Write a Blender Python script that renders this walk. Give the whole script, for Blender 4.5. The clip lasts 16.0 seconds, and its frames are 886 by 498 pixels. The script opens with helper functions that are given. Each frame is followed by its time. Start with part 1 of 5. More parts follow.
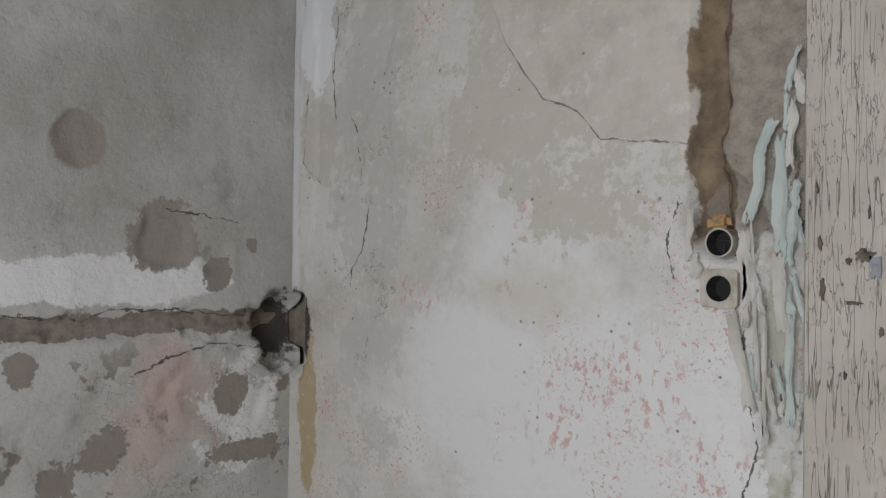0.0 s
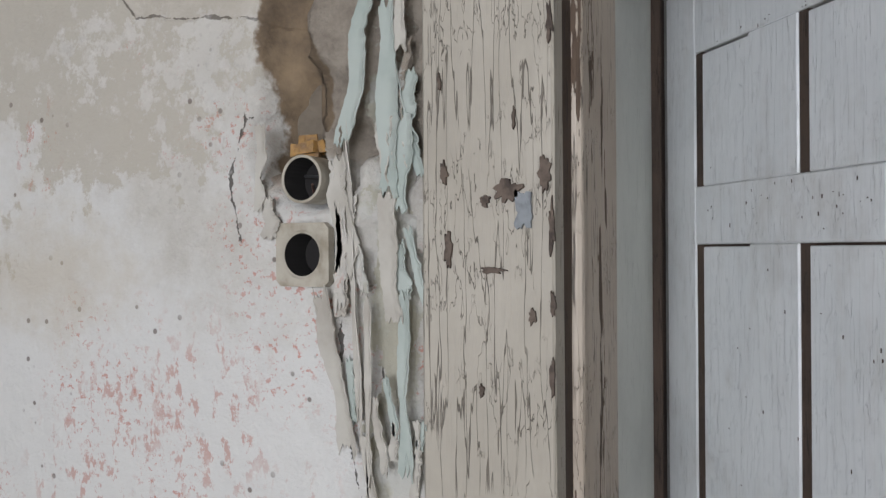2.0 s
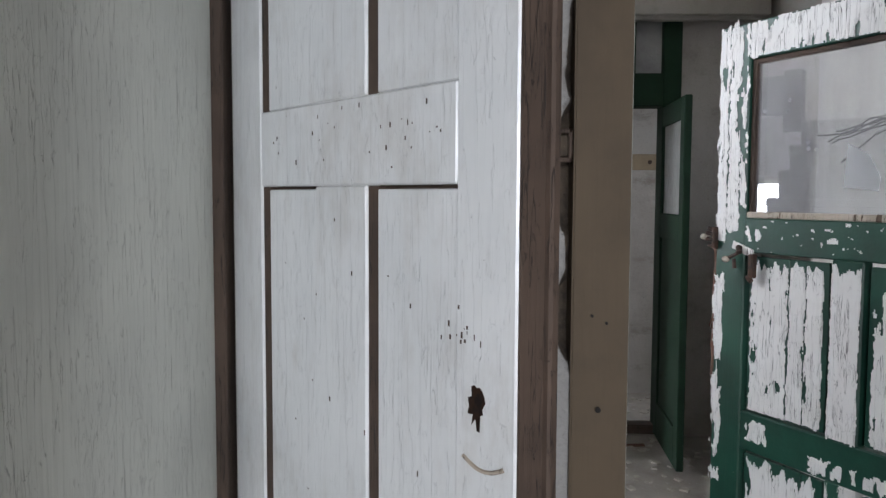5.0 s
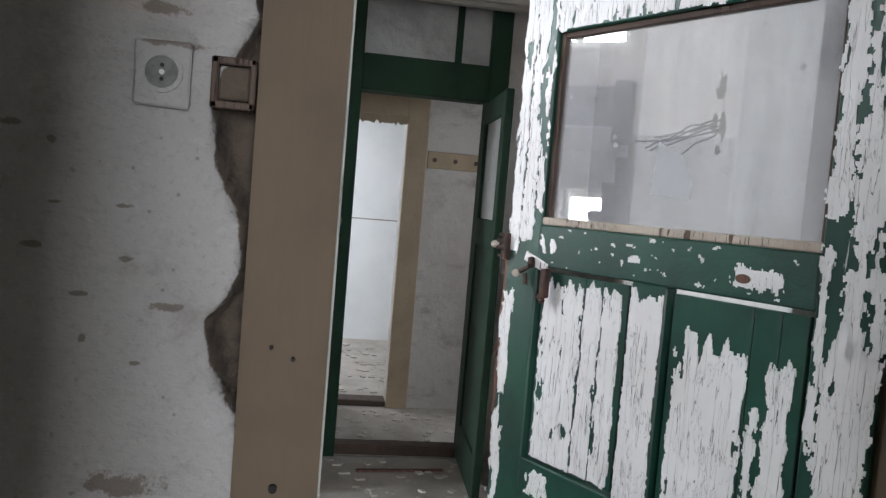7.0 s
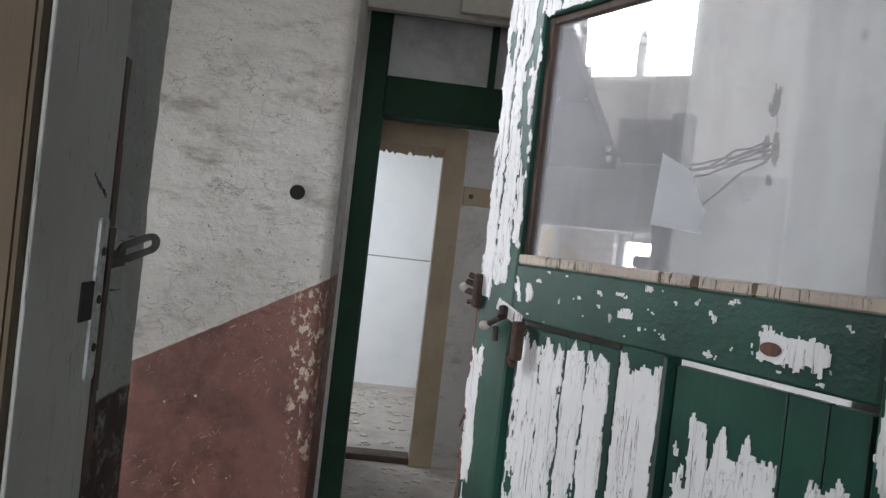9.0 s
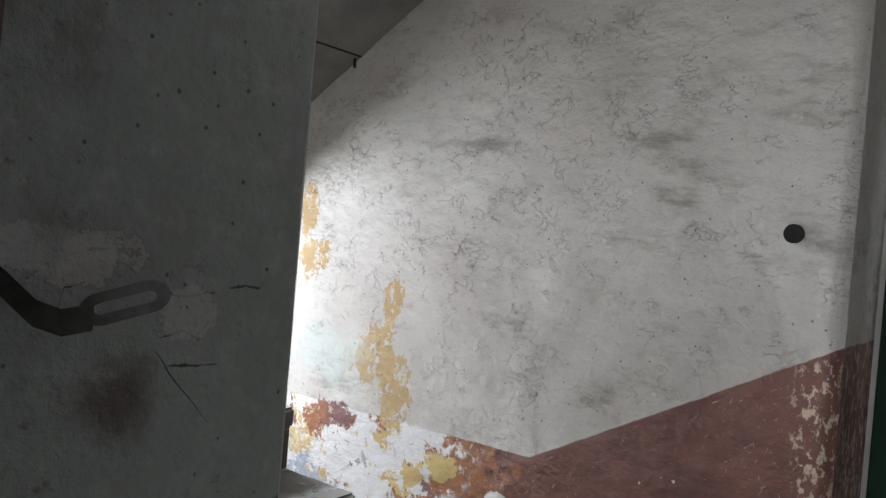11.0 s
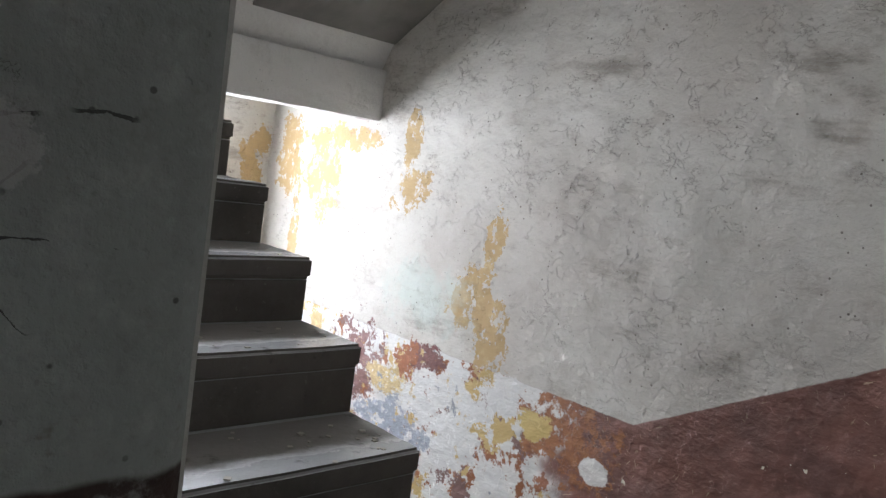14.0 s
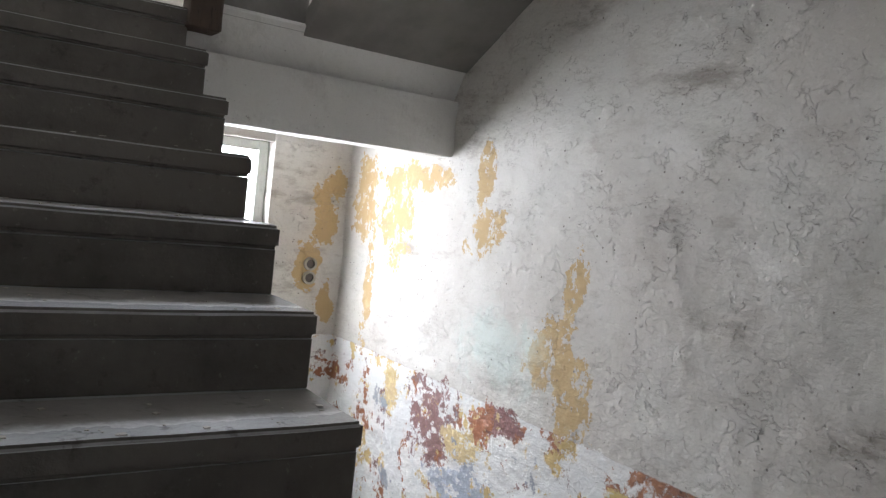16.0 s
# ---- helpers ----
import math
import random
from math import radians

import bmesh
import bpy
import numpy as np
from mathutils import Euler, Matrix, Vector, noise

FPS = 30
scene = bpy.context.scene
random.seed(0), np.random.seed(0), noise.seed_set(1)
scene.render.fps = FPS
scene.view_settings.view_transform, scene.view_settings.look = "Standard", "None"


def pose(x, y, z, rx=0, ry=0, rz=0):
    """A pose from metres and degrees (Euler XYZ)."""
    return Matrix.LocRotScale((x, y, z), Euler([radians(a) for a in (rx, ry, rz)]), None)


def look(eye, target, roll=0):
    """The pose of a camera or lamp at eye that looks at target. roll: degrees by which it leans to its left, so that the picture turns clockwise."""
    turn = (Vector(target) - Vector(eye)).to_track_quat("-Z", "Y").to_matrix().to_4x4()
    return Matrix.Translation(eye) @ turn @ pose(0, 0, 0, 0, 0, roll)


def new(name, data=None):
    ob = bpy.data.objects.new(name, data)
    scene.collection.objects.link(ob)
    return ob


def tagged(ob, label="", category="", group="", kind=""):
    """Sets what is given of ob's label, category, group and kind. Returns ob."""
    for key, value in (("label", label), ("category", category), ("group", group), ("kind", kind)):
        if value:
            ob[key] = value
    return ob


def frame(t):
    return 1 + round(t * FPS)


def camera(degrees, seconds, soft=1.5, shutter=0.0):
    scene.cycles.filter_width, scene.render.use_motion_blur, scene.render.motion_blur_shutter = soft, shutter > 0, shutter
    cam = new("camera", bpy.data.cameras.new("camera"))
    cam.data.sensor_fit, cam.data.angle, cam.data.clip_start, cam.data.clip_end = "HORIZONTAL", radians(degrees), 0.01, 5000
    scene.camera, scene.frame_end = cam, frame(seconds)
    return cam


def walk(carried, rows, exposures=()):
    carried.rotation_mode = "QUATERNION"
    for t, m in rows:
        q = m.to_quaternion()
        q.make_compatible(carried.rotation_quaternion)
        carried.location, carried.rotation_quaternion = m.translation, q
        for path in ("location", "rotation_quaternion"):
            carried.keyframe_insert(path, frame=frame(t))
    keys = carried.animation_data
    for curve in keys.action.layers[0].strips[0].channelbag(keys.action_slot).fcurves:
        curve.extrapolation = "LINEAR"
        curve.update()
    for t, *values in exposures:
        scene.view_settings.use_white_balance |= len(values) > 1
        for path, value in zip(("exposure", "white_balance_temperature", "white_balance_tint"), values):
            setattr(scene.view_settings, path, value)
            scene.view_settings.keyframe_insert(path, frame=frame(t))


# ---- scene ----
cam = camera(59.3, 16.0, soft=1.35)
PATH = [
    (0, (0.125, 0.403, 1.598), (-1.276, 1.83, 1.634), 0.8),
    (0.5, (0.026, 0.584, 1.599), (-1.238, 2.133, 1.638), 0.4),
    (1, (0.016, 0.786, 1.583), (-1.141, 2.417, 1.588), -0.0),
    (1.5, (0.036, 0.981, 1.593), (-1.028, 2.674, 1.585), -0.3),
    (2, (-0.012, 1.148, 1.558), (-0.881, 2.949, 1.56), -0.4),
    (2.1, (-0.036, 1.209, 1.557), (-0.86, 3.031, 1.546), -0.5),
    (2.5, (-0.108, 1.344, 1.558), (-0.694, 3.256, 1.581), -1.0),
    (3, (-0.075, 1.365, 1.576), (-0.385, 3.341, 1.602), -1.2),
    (3.5, (-0.057, 1.369, 1.576), (-0.229, 3.362, 1.58), -0.9),
    (3.7, (-0.058, 1.373, 1.576), (-0.219, 3.366, 1.573), -0.8),
    (5.8, (0.233, 1.803, 1.539), (0.288, 3.794, 1.352), 1.4),
    (6, (0.257, 1.818, 1.562), (0.341, 3.808, 1.377), 1.6),
    (6.3, (0.325, 1.866, 1.571), (0.456, 3.853, 1.384), 1.7),
    (6.5, (0.347, 1.923, 1.548), (0.559, 3.906, 1.402), 2.9),
    (7, (0.418, 2.177, 1.521), (0.743, 4.147, 1.402), 4.8),
    (7.5, (0.429, 2.31, 1.547), (0.822, 4.267, 1.418), 6.1),
    (8, (0.517, 2.389, 1.539), (0.891, 4.348, 1.39), 6.3),
    (8.5, (0.661, 2.483, 1.547), (0.949, 4.459, 1.429), 6.0),
    (9, (0.752, 2.6, 1.516), (0.876, 4.596, 1.492), 6.5),
    (9.5, (0.789, 3.009, 1.476), (0.616, 5.002, 1.49), 6.6),
    (10, (0.81, 3.196, 1.503), (0.223, 5.108, 1.488), 7.2),
    (10.2, (0.87, 3.249, 1.519), (0.081, 5.087, 1.499), 6.4),
    (12.3, (1.031, 3.226, 1.537), (-0.34, 4.681, 1.483), 4.2),
    (12.5, (1.031, 3.229, 1.533), (-0.35, 4.673, 1.469), 4.3),
    (13, (1.035, 3.221, 1.529), (-0.384, 4.627, 1.427), 5.1),
    (13.5, (0.982, 3.321, 1.495), (-0.444, 4.714, 1.326), 7.0),
    (14, (0.838, 3.559, 1.462), (-0.607, 4.929, 1.278), 7.9),
    (14.5, (0.763, 3.673, 1.494), (-0.783, 4.932, 1.332), 7.6),
    (15, (0.775, 3.794, 1.501), (-0.875, 4.91, 1.321), 6.8),
    (15.5, (0.728, 3.89, 1.46), (-0.94, 4.98, 1.284), 6.7),
    (16, (0.661, 4.025, 1.458), (-1.001, 5.132, 1.354), 6.3),
]
walk(cam, [(t, look(eye, target, roll)) for t, eye, target, roll in PATH],
     exposures=((0, -0.6), (0.5, -0.4), (2, -0.35), (3.5, -0.2), (6, 0.0), (6.5, 0.05), (7, 0.3), (7.5, 0.2), (8.5, 0.2), (9.5, 0.05), (12.5, 0.0), (13.5, -0.05), (14.5, -0.3), (16, -0.35)))

# ---- world, lights ----
world = bpy.data.worlds.new("sky_world")
scene.world = world
world.use_nodes = True
wt = world.node_tree
sky = wt.nodes.new("ShaderNodeTexSky")
sky.sky_type, sky.sun_disc = "NISHITA", False
sky.sun_elevation, sky.sun_rotation = radians(40), radians(120)
wt.links.new(sky.outputs[0], wt.nodes["Background"].inputs[0])
wt.nodes["Background"].inputs[1].default_value = 0.10
sun = new("sun", bpy.data.lights.new("sun", "SUN"))
sun.data.energy, sun.data.angle, sun.data.color = 1.0, radians(12), (1, 0.97, 0.92)
sun.matrix_world = look((0, 0, 30), (12, -14, 0))


def window_light(name, at, to, w, h, watts, colour=(0.93, 0.97, 1.0)):
    lamp = bpy.data.lights.new(name, "AREA")
    lamp.shape, lamp.size, lamp.size_y, lamp.energy, lamp.color = "RECTANGLE", w, h, watts, colour
    ob = new(name, lamp)
    ob.matrix_world = look(at, to)
    return ob


COOL = (0.92, 0.96, 1.06)
window_light("daylight_room", (0.55, -2.35, 1.75), (0.4, 0, 1.6), 1.9, 1.5, 205, COOL)
window_light("daylight_landing", (-3.58, 5.18, 1.25), (0, 5.6, 0.9), 0.74, 0.85, 100, COOL)
window_light("daylight_upper", (-3.50, 5.58, 3.42), (0, 4.6, 1.9), 0.86, 0.92, 145, COOL)
window_light("daylight_far_room", (-1.05, 9.3, 1.6), (1, 9.0, 1.4), 1.3, 1.3, 55, COOL)
# added fill lamp, no window here; it brightens the back room floor
window_light("fill_back_room", (2.55, 7.2, 1.6), (1, 7.2, 1.2), 0.6, 0.9, 8, COOL)


# ---- material kit ----
class Kit:
    """A short hand for procedural materials."""

    def __init__(self, name, rough=0.85, metal=0.0):
        self.m = bpy.data.materials.new(name)
        self.m.use_nodes = True
        self.t = self.m.node_tree
        self.b = self.t.nodes["Principled BSDF"]
        self.b.inputs["Roughness"].default_value = rough
        self.b.inputs["Metallic"].default_value = metal
        self.p = self.t.nodes.new("ShaderNodeNewGeometry").outputs["Position"]
        s = self.t.nodes.new("ShaderNodeSeparateXYZ")
        self.t.links.new(self.p, s.inputs[0])
        self.x, self.y, self.z = s.outputs

    def put(self, socket, value):
        if isinstance(value, bpy.types.NodeSocket):
            self.t.links.new(value, socket)
        else:
            socket.default_value = value

    def math(self, op, a, b=0.0, clamp=False):
        n = self.t.nodes.new("ShaderNodeMath")
        n.operation, n.use_clamp = op, clamp
        self.put(n.inputs[0], a), self.put(n.inputs[1], b)
        return n.outputs[0]

    def scaled(self, sx, sy, sz):
        n = self.t.nodes.new("ShaderNodeMapping")
        self.put(n.inputs[0], self.p)
        n.inputs["Scale"].default_value = (sx, sy, sz)
        return n.outputs[0]

    def noise(self, scale, detail=5.0, rough=0.6, vec=None, shift=0.0):
        n = self.t.nodes.new("ShaderNodeTexNoise")
        n.noise_dimensions = "4D"
        n.inputs["W"].default_value = shift
        self.put(n.inputs["Vector"], vec or self.p)
        n.inputs["Scale"].default_value, n.inputs["Detail"].default_value, n.inputs["Roughness"].default_value = scale, detail, rough
        return n.outputs["Fac"]

    def cells(self, scale, vec=None, feature="F1", sway=0.0):
        n = self.t.nodes.new("ShaderNodeTexVoronoi")
        n.feature = feature
        if sway:
            nz = self.t.nodes.new("ShaderNodeTexNoise")
            self.put(nz.inputs["Vector"], self.p)
            nz.inputs["Scale"].default_value, nz.inputs["Detail"].default_value = 7, 6
            mv = self.t.nodes.new("ShaderNodeVectorMath")
            mv.operation = "MULTIPLY_ADD"
            self.put(mv.inputs[0], nz.outputs["Color"])
            mv.inputs[1].default_value = (sway,) * 3
            self.put(mv.inputs[2], vec or self.p)
            vec = mv.outputs[0]
        self.put(n.inputs["Vector"], vec or self.p)
        n.inputs["Scale"].default_value = scale
        return n.outputs["Distance"]

    def step(self, v, lo, hi):
        n = self.t.nodes.new("ShaderNodeMapRange")
        n.interpolation_type = "SMOOTHSTEP"
        self.put(n.inputs[0], v)
        n.inputs[1].default_value, n.inputs[2].default_value = lo, hi
        return n.outputs[0]

    def mix(self, f, a, b):
        n = self.t.nodes.new("ShaderNodeMix")
        n.data_type = "RGBA"
        self.put(n.inputs[0], f)
        for socket, v in ((n.inputs[6], a), (n.inputs[7], b)):
            self.put(socket, (*v, 1) if isinstance(v, tuple) else v)
        return n.outputs[2]

    def blob(self, u, v, cu, cv, ru, rv, warp=0.35, scale=9.0, soft=0.08, shift=0.0):
        """A patch with a ragged outline round (cu, cv)."""
        a = self.math("DIVIDE", self.math("SUBTRACT", u, cu), ru)
        b = self.math("DIVIDE", self.math("SUBTRACT", v, cv), rv)
        d = self.math("SQRT", self.math("ADD", self.math("MULTIPLY", a, a), self.math("MULTIPLY", b, b)))
        d = self.math("ADD", d, self.math("MULTIPLY", self.math("SUBTRACT", self.noise(scale, 4, 0.55, shift=shift), 0.5), warp * 8.5))
        d = self.math("ADD", d, self.math("MULTIPLY", self.math("SUBTRACT", self.noise(scale * 5, 6, 0.72, shift=shift + 1), 0.5), warp * 5.5))
        self.edge = self.step(self.math("ABSOLUTE", self.math("SUBTRACT", d, 1.0)), 0.035, 0.012)
        return self.step(d, 1 + soft, 1 - soft)

    def graph(self, u, v, points, sway=0.03, scale=14.0, shift=0.0):
        """How far v lies above a broken line through (u, v) points, and 1 within its length."""
        (a, lo), (b, hi) = points[0], points[-1]
        low, high = min(p[1] for p in points), max(p[1] for p in points) + 1e-4
        ramp = self.t.nodes.new("ShaderNodeValToRGB")
        stops = ramp.color_ramp.elements
        while len(stops) < len(points):
            stops.new(0.5)
        for e, (pu, pv) in zip(stops, points):
            q = (pv - low) / (high - low)
            e.position, e.color = (pu - a) / (b - a), (q, q, q, 1)
        self.put(ramp.inputs[0], self.math("DIVIDE", self.math("SUBTRACT", u, a), b - a))
        f = self.math("ADD", self.math("MULTIPLY", ramp.outputs[0], high - low), low)
        wave = self.math("MULTIPLY", self.math("SUBTRACT", self.noise(scale, 7, 0.65, shift=shift), 0.5), sway)
        within = self.math("MULTIPLY", self.step(u, a - 0.004, a + 0.004), self.step(u, b + 0.004, b - 0.004))
        return self.math("ADD", self.math("SUBTRACT", v, f), wave), within

    def crack(self, u, v, points, width=0.004, sway=0.03, shift=0.0):
        d, within = self.graph(u, v, points, sway, 18.0, shift)
        wide = self.math("MULTIPLY", self.math("SUBTRACT", self.noise(26, 4, 0.65, shift=shift + 2), 0.40), width * 4)
        return self.math("MULTIPLY", self.math("LESS_THAN", self.math("ABSOLUTE", d), wide), within)

    def colour(self, c):
        self.put(self.b.inputs["Base Color"], (*c, 1) if isinstance(c, tuple) else c)
        return self

    def rough(self, v):
        self.put(self.b.inputs["Roughness"], v)
        return self

    def bump(self, h, strength=0.5, dist=0.01):
        n = self.t.nodes.new("ShaderNodeBump")
        n.inputs["Strength"].default_value, n.inputs["Distance"].default_value = strength, dist
        self.put(n.inputs["Height"], h)
        if self.b.inputs["Normal"].links:
            self.put(n.inputs["Normal"], self.b.inputs["Normal"].links[0].from_socket)
        self.put(self.b.inputs["Normal"], n.outputs[0])
        return self


def plaster(name, light, mid, dark, shift=0.0, specks=0.5, streak=False):
    k = Kit(name, 0.9)
    c = k.mix(k.step(k.noise(1.6, 4, 0.55, shift=shift), 0.38, 0.66), light, mid)
    c = k.mix(k.math("MULTIPLY", k.step(k.noise(5.5, 8, 0.7, shift=shift + 3), 0.52, 0.74), 0.75), c, dark)
    if streak:
        s = k.noise(2.6, 7, 0.68, k.scaled(1, 1, 2.6), shift + 5)
        c = k.mix(k.math("MULTIPLY", k.step(s, 0.53, 0.70), 0.85), c, (0.29, 0.255, 0.22))
    c = k.mix(k.math("MULTIPLY", k.step(k.noise(38, 3, 0.6, shift=shift), 0.66, 0.74), specks), c, (0.16, 0.13, 0.11))
    c = k.mix(k.math("MULTIPLY", k.step(k.noise(95, 5, 0.7, shift=shift + 1), 0.50, 0.72), 0.35), c, dark)
    c = k.mix(k.math("MULTIPLY", k.step(k.noise(60, 4, 0.65, shift=shift + 2), 0.56, 0.72), 0.3), c, tuple(min(0.8, q * 1.25) for q in light))
    pit = k.math("MULTIPLY", k.step(k.cells(34), 0.12, 0.06), k.step(k.noise(7, 2, 0.5, shift=shift + 8), 0.5, 0.62))
    c = k.mix(k.math("MULTIPLY", pit, specks), c, (0.09, 0.075, 0.06))
    k.bump(k.noise(14, 7, 0.65, shift=shift), 0.45, 0.025).bump(k.noise(120, 4, 0.65), 0.35, 0.004)
    k.base = c
    return k


# wall of the first room with the switch boxes: pale limewash over pink and grey coats
k = plaster("limewashed_plaster", (0.50, 0.475, 0.43), (0.40, 0.375, 0.33), (0.28, 0.255, 0.225), 0.0, 0.35)
c = k.base
# soft pale ellipse painted as the window's highlight low on the wall
c = k.mix(k.blob(k.x, k.z, -1.0, 1.28, 0.55, 0.42, 0.25, 3, 0.4), c, (0.55, 0.54, 0.515))
pink = k.math("MULTIPLY", k.step(k.noise(75, 6, 0.75, shift=2), 0.55, 0.59), k.step(k.noise(3.6, 3, 0.5, shift=9), 0.50, 0.62))
c = k.mix(k.math("MULTIPLY", pink, 0.8), c, (0.42, 0.17, 0.13))
c = k.mix(k.math("MULTIPLY", k.blob(k.x, k.z, -0.95, 2.12, 0.40, 0.42, 0.4, 5), 0.85), c, (0.40, 0.365, 0.305))
c = k.mix(k.math("MULTIPLY", k.blob(k.x, k.z, -1.72, 2.1, 0.16, 0.9, 0.5, 6, 0.12), 0.6), c, (0.37, 0.35, 0.31))
c = k.mix(k.math("MULTIPLY", k.blob(k.x, k.z, -2.11, 2.2, 0.03, 0.8, 0.2, 8, 0.2), 0.7), c, (0.52, 0.52, 0.52))
c = k.mix(k.blob(k.x, k.z, -2.03, 1.1, 0.05, 0.26, 0.2, 8), c, (0.34, 0.27, 0.16))
EDGE = ((-1.30, 2.45), (-1.184, 2.178), (-1.117, 2.086), (-1.062, 2.013), (-0.959, 1.971), (-0.895, 1.896), (-0.834, 1.884), (-0.762, 1.877), (-0.60, 1.85))
over, within = k.graph(k.x, k.z, EDGE, 0.03, 16, 2.0)
patch = k.math("MULTIPLY", k.step(over, -0.003, 0.003), within)
c = k.mix(k.math("MULTIPLY", patch, 0.75), c, k.mix(k.step(k.noise(9, 7, 0.7, shift=5), 0.4, 0.68), (0.46, 0.42, 0.36), (0.36, 0.325, 0.27)))
k.bump(patch, 0.5, 0.006)
c = k.mix(k.math("MULTIPLY", k.crack(k.x, k.z, EDGE[1:], 0.0045, 0.03, 2.0), 0.8), c, (0.09, 0.075, 0.06))
for n, line in enumerate((((1.916, -1.781), (1.997, -1.791), (2.074, -1.827)), ((1.50, -1.818), (1.569, -1.808), (1.64, -1.76), (1.763, -1.736)),
                          ((1.85, -1.97), (1.93, -2.07), (2.05, -2.06), (2.16, -2.05)), ((2.06, -1.90), (2.20, -1.92), (2.40, -1.90)),
                          ((1.57, -0.70), (1.66, -0.715), (1.74, -0.69)), ((1.12, -0.545), (1.25, -0.52), (1.36, -0.545), (1.47, -0.55)), ((1.2, -0.46), (1.42, -0.50), (1.62, -0.485)))):
    c = k.mix(k.math("MULTIPLY", k.crack(k.z, k.x, line, 0.0045, 0.05, n * 4.0), 0.9), c, (0.05, 0.042, 0.035))
white = k.blob(k.x, k.z, -2.0, 2.42, 0.085, 0.28, 0.18, 8, 0.05, 4.0)
c = k.mix(k.math("MULTIPLY", white, 0.8), c, (0.60, 0.60, 0.60))
c = k.mix(k.math("MULTIPLY", k.blob(k.x, k.z, -2.0, 2.0, 0.085, 0.15, 0.22, 8, 0.05, 8.0), 0.7), c, (0.40, 0.36, 0.31))
for n, (bx, bz, bu, bv) in enumerate(((-1.10, 1.70, 0.05, 0.07), (-0.95, 1.25, 0.12, 0.12), (-0.77, 1.33, 0.10, 0.13), (-0.63, 1.17, 0.08, 0.09), (-1.55, 1.50, 0.12, 0.05))):
    red = k.math("MULTIPLY", k.blob(k.x, k.z, bx, bz, bu, bv, 0.25, 7, 0.45, n * 5.0), k.step(k.noise(42, 7, 0.72, k.scaled(1.2, 1, 0.7), shift=n + 2), 0.545, 0.58))
    c = k.mix(k.math("MULTIPLY", red, 0.65), c, (0.40, 0.19, 0.15))
patch = k.blob(k.x, k.z, -1.76, 2.1, 0.13, 0.6, 0.5, 7, 0.05, 6.0)
c = k.mix(k.math("MULTIPLY", k.edge, k.step(k.noise(5, 2, 0.5, shift=15), 0.50, 0.56)), c, (0.07, 0.06, 0.05))
# corner hole: shade of its depth put into the colour of the rubble
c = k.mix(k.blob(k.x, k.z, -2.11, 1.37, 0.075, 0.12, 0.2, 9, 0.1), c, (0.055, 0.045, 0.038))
c = k.mix(k.math("MULTIPLY", k.step(k.noise(24, 7, 0.7, shift=6), 0.54, 0.66), 0.4), c, (0.58, 0.565, 0.54))
dots = k.math("MULTIPLY", k.step(k.cells(26), 0.13, 0.08), k.step(k.noise(5, 2, 0.5, shift=61), 0.52, 0.60))
c = k.mix(k.math("MULTIPLY", dots, 0.85), c, (0.13, 0.10, 0.085))
wob = k.math("MULTIPLY", k.math("SUBTRACT", k.noise(9, 5, 0.6, shift=77), 0.5), 0.09)
slot = k.math("ABSOLUTE", k.math("ADD", k.math("ADD", k.x, 0.625), wob))
slot = k.math("MULTIPLY", k.step(slot, 0.047, 0.040), k.step(k.z, 1.62, 1.67))
side = k.math("MULTIPLY", k.step(k.math("ADD", k.x, wob), -0.60, -0.595), k.step(k.math("ADD", k.z, wob), 1.66, 1.68))
c = k.mix(side, c, k.mix(k.step(k.noise(30, 7, 0.7), 0.35, 0.7), (0.36, 0.31, 0.25), (0.22, 0.185, 0.15)))
c = k.mix(slot, c, k.mix(k.step(k.noise(12, 6, 0.7), 0.3, 0.7), (0.23, 0.165, 0.10), (0.10, 0.072, 0.048)))
c = k.mix(k.blob(k.x, k.z, -0.48, 1.45, 0.035, 0.42, 0.3, 11, 0.05, 5.0), c, k.mix(k.step(k.noise(11, 5, 0.6, shift=3), 0.45, 0.55), (0.45, 0.44, 0.40), (0.36, 0.34, 0.27)))
k.bump(k.math("MULTIPLY", side, k.noise(70, 7, 0.75)), 0.8, 0.012)
c = k.mix(k.math("MULTIPLY", k.blob(k.x, k.z, -1.1, 1.52, 0.16, 0.10, 0.3, 4, 0.5), 0.55), c, (0.42, 0.36, 0.27))
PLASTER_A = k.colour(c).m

k = plaster("grey_patched_plaster", (0.43, 0.42, 0.385), (0.32, 0.305, 0.27), (0.22, 0.205, 0.18), 21.0, 0.5)
c = k.base
c = k.mix(k.blob(k.y, k.z, 1.33, 1.53, 0.42, 0.07, 0.2, 6), c, (0.60, 0.59, 0.57))
c = k.mix(k.blob(k.y, k.z, 1.24, 1.93, 0.075, 0.085, 0.06, 12), c, (0.24, 0.21, 0.18))
c = k.mix(k.blob(k.y, k.z, 1.5, 1.66, 0.10, 0.12, 0.2, 12), c, (0.25, 0.22, 0.19))
c = k.mix(k.blob(k.y, k.z, 1.5, 1.13, 0.17, 0.17, 0.35, 6, 0.3), c, (0.40, 0.335, 0.295))
c = k.mix(k.blob(k.y, k.z, 1.78, 1.1, 0.13, 0.16, 0.3, 10), c, (0.56, 0.55, 0.52))
c = k.mix(k.math("MULTIPLY", k.step(k.noise(9, 6, 0.6, shift=31), 0.60, 0.63), k.step(k.z, 1.45, 1.2)), c, (0.2, 0.17, 0.14))
raw = k.mix(k.step(k.noise(20, 6, 0.7), 0.35, 0.7), (0.24, 0.20, 0.165), (0.13, 0.105, 0.085))
c = k.mix(k.blob(k.y, k.z, 1.45, 1.405, 0.55, 0.035, 0.3, 7, 0.1), c, raw)
c = k.mix(k.edge, c, (0.09, 0.075, 0.06))
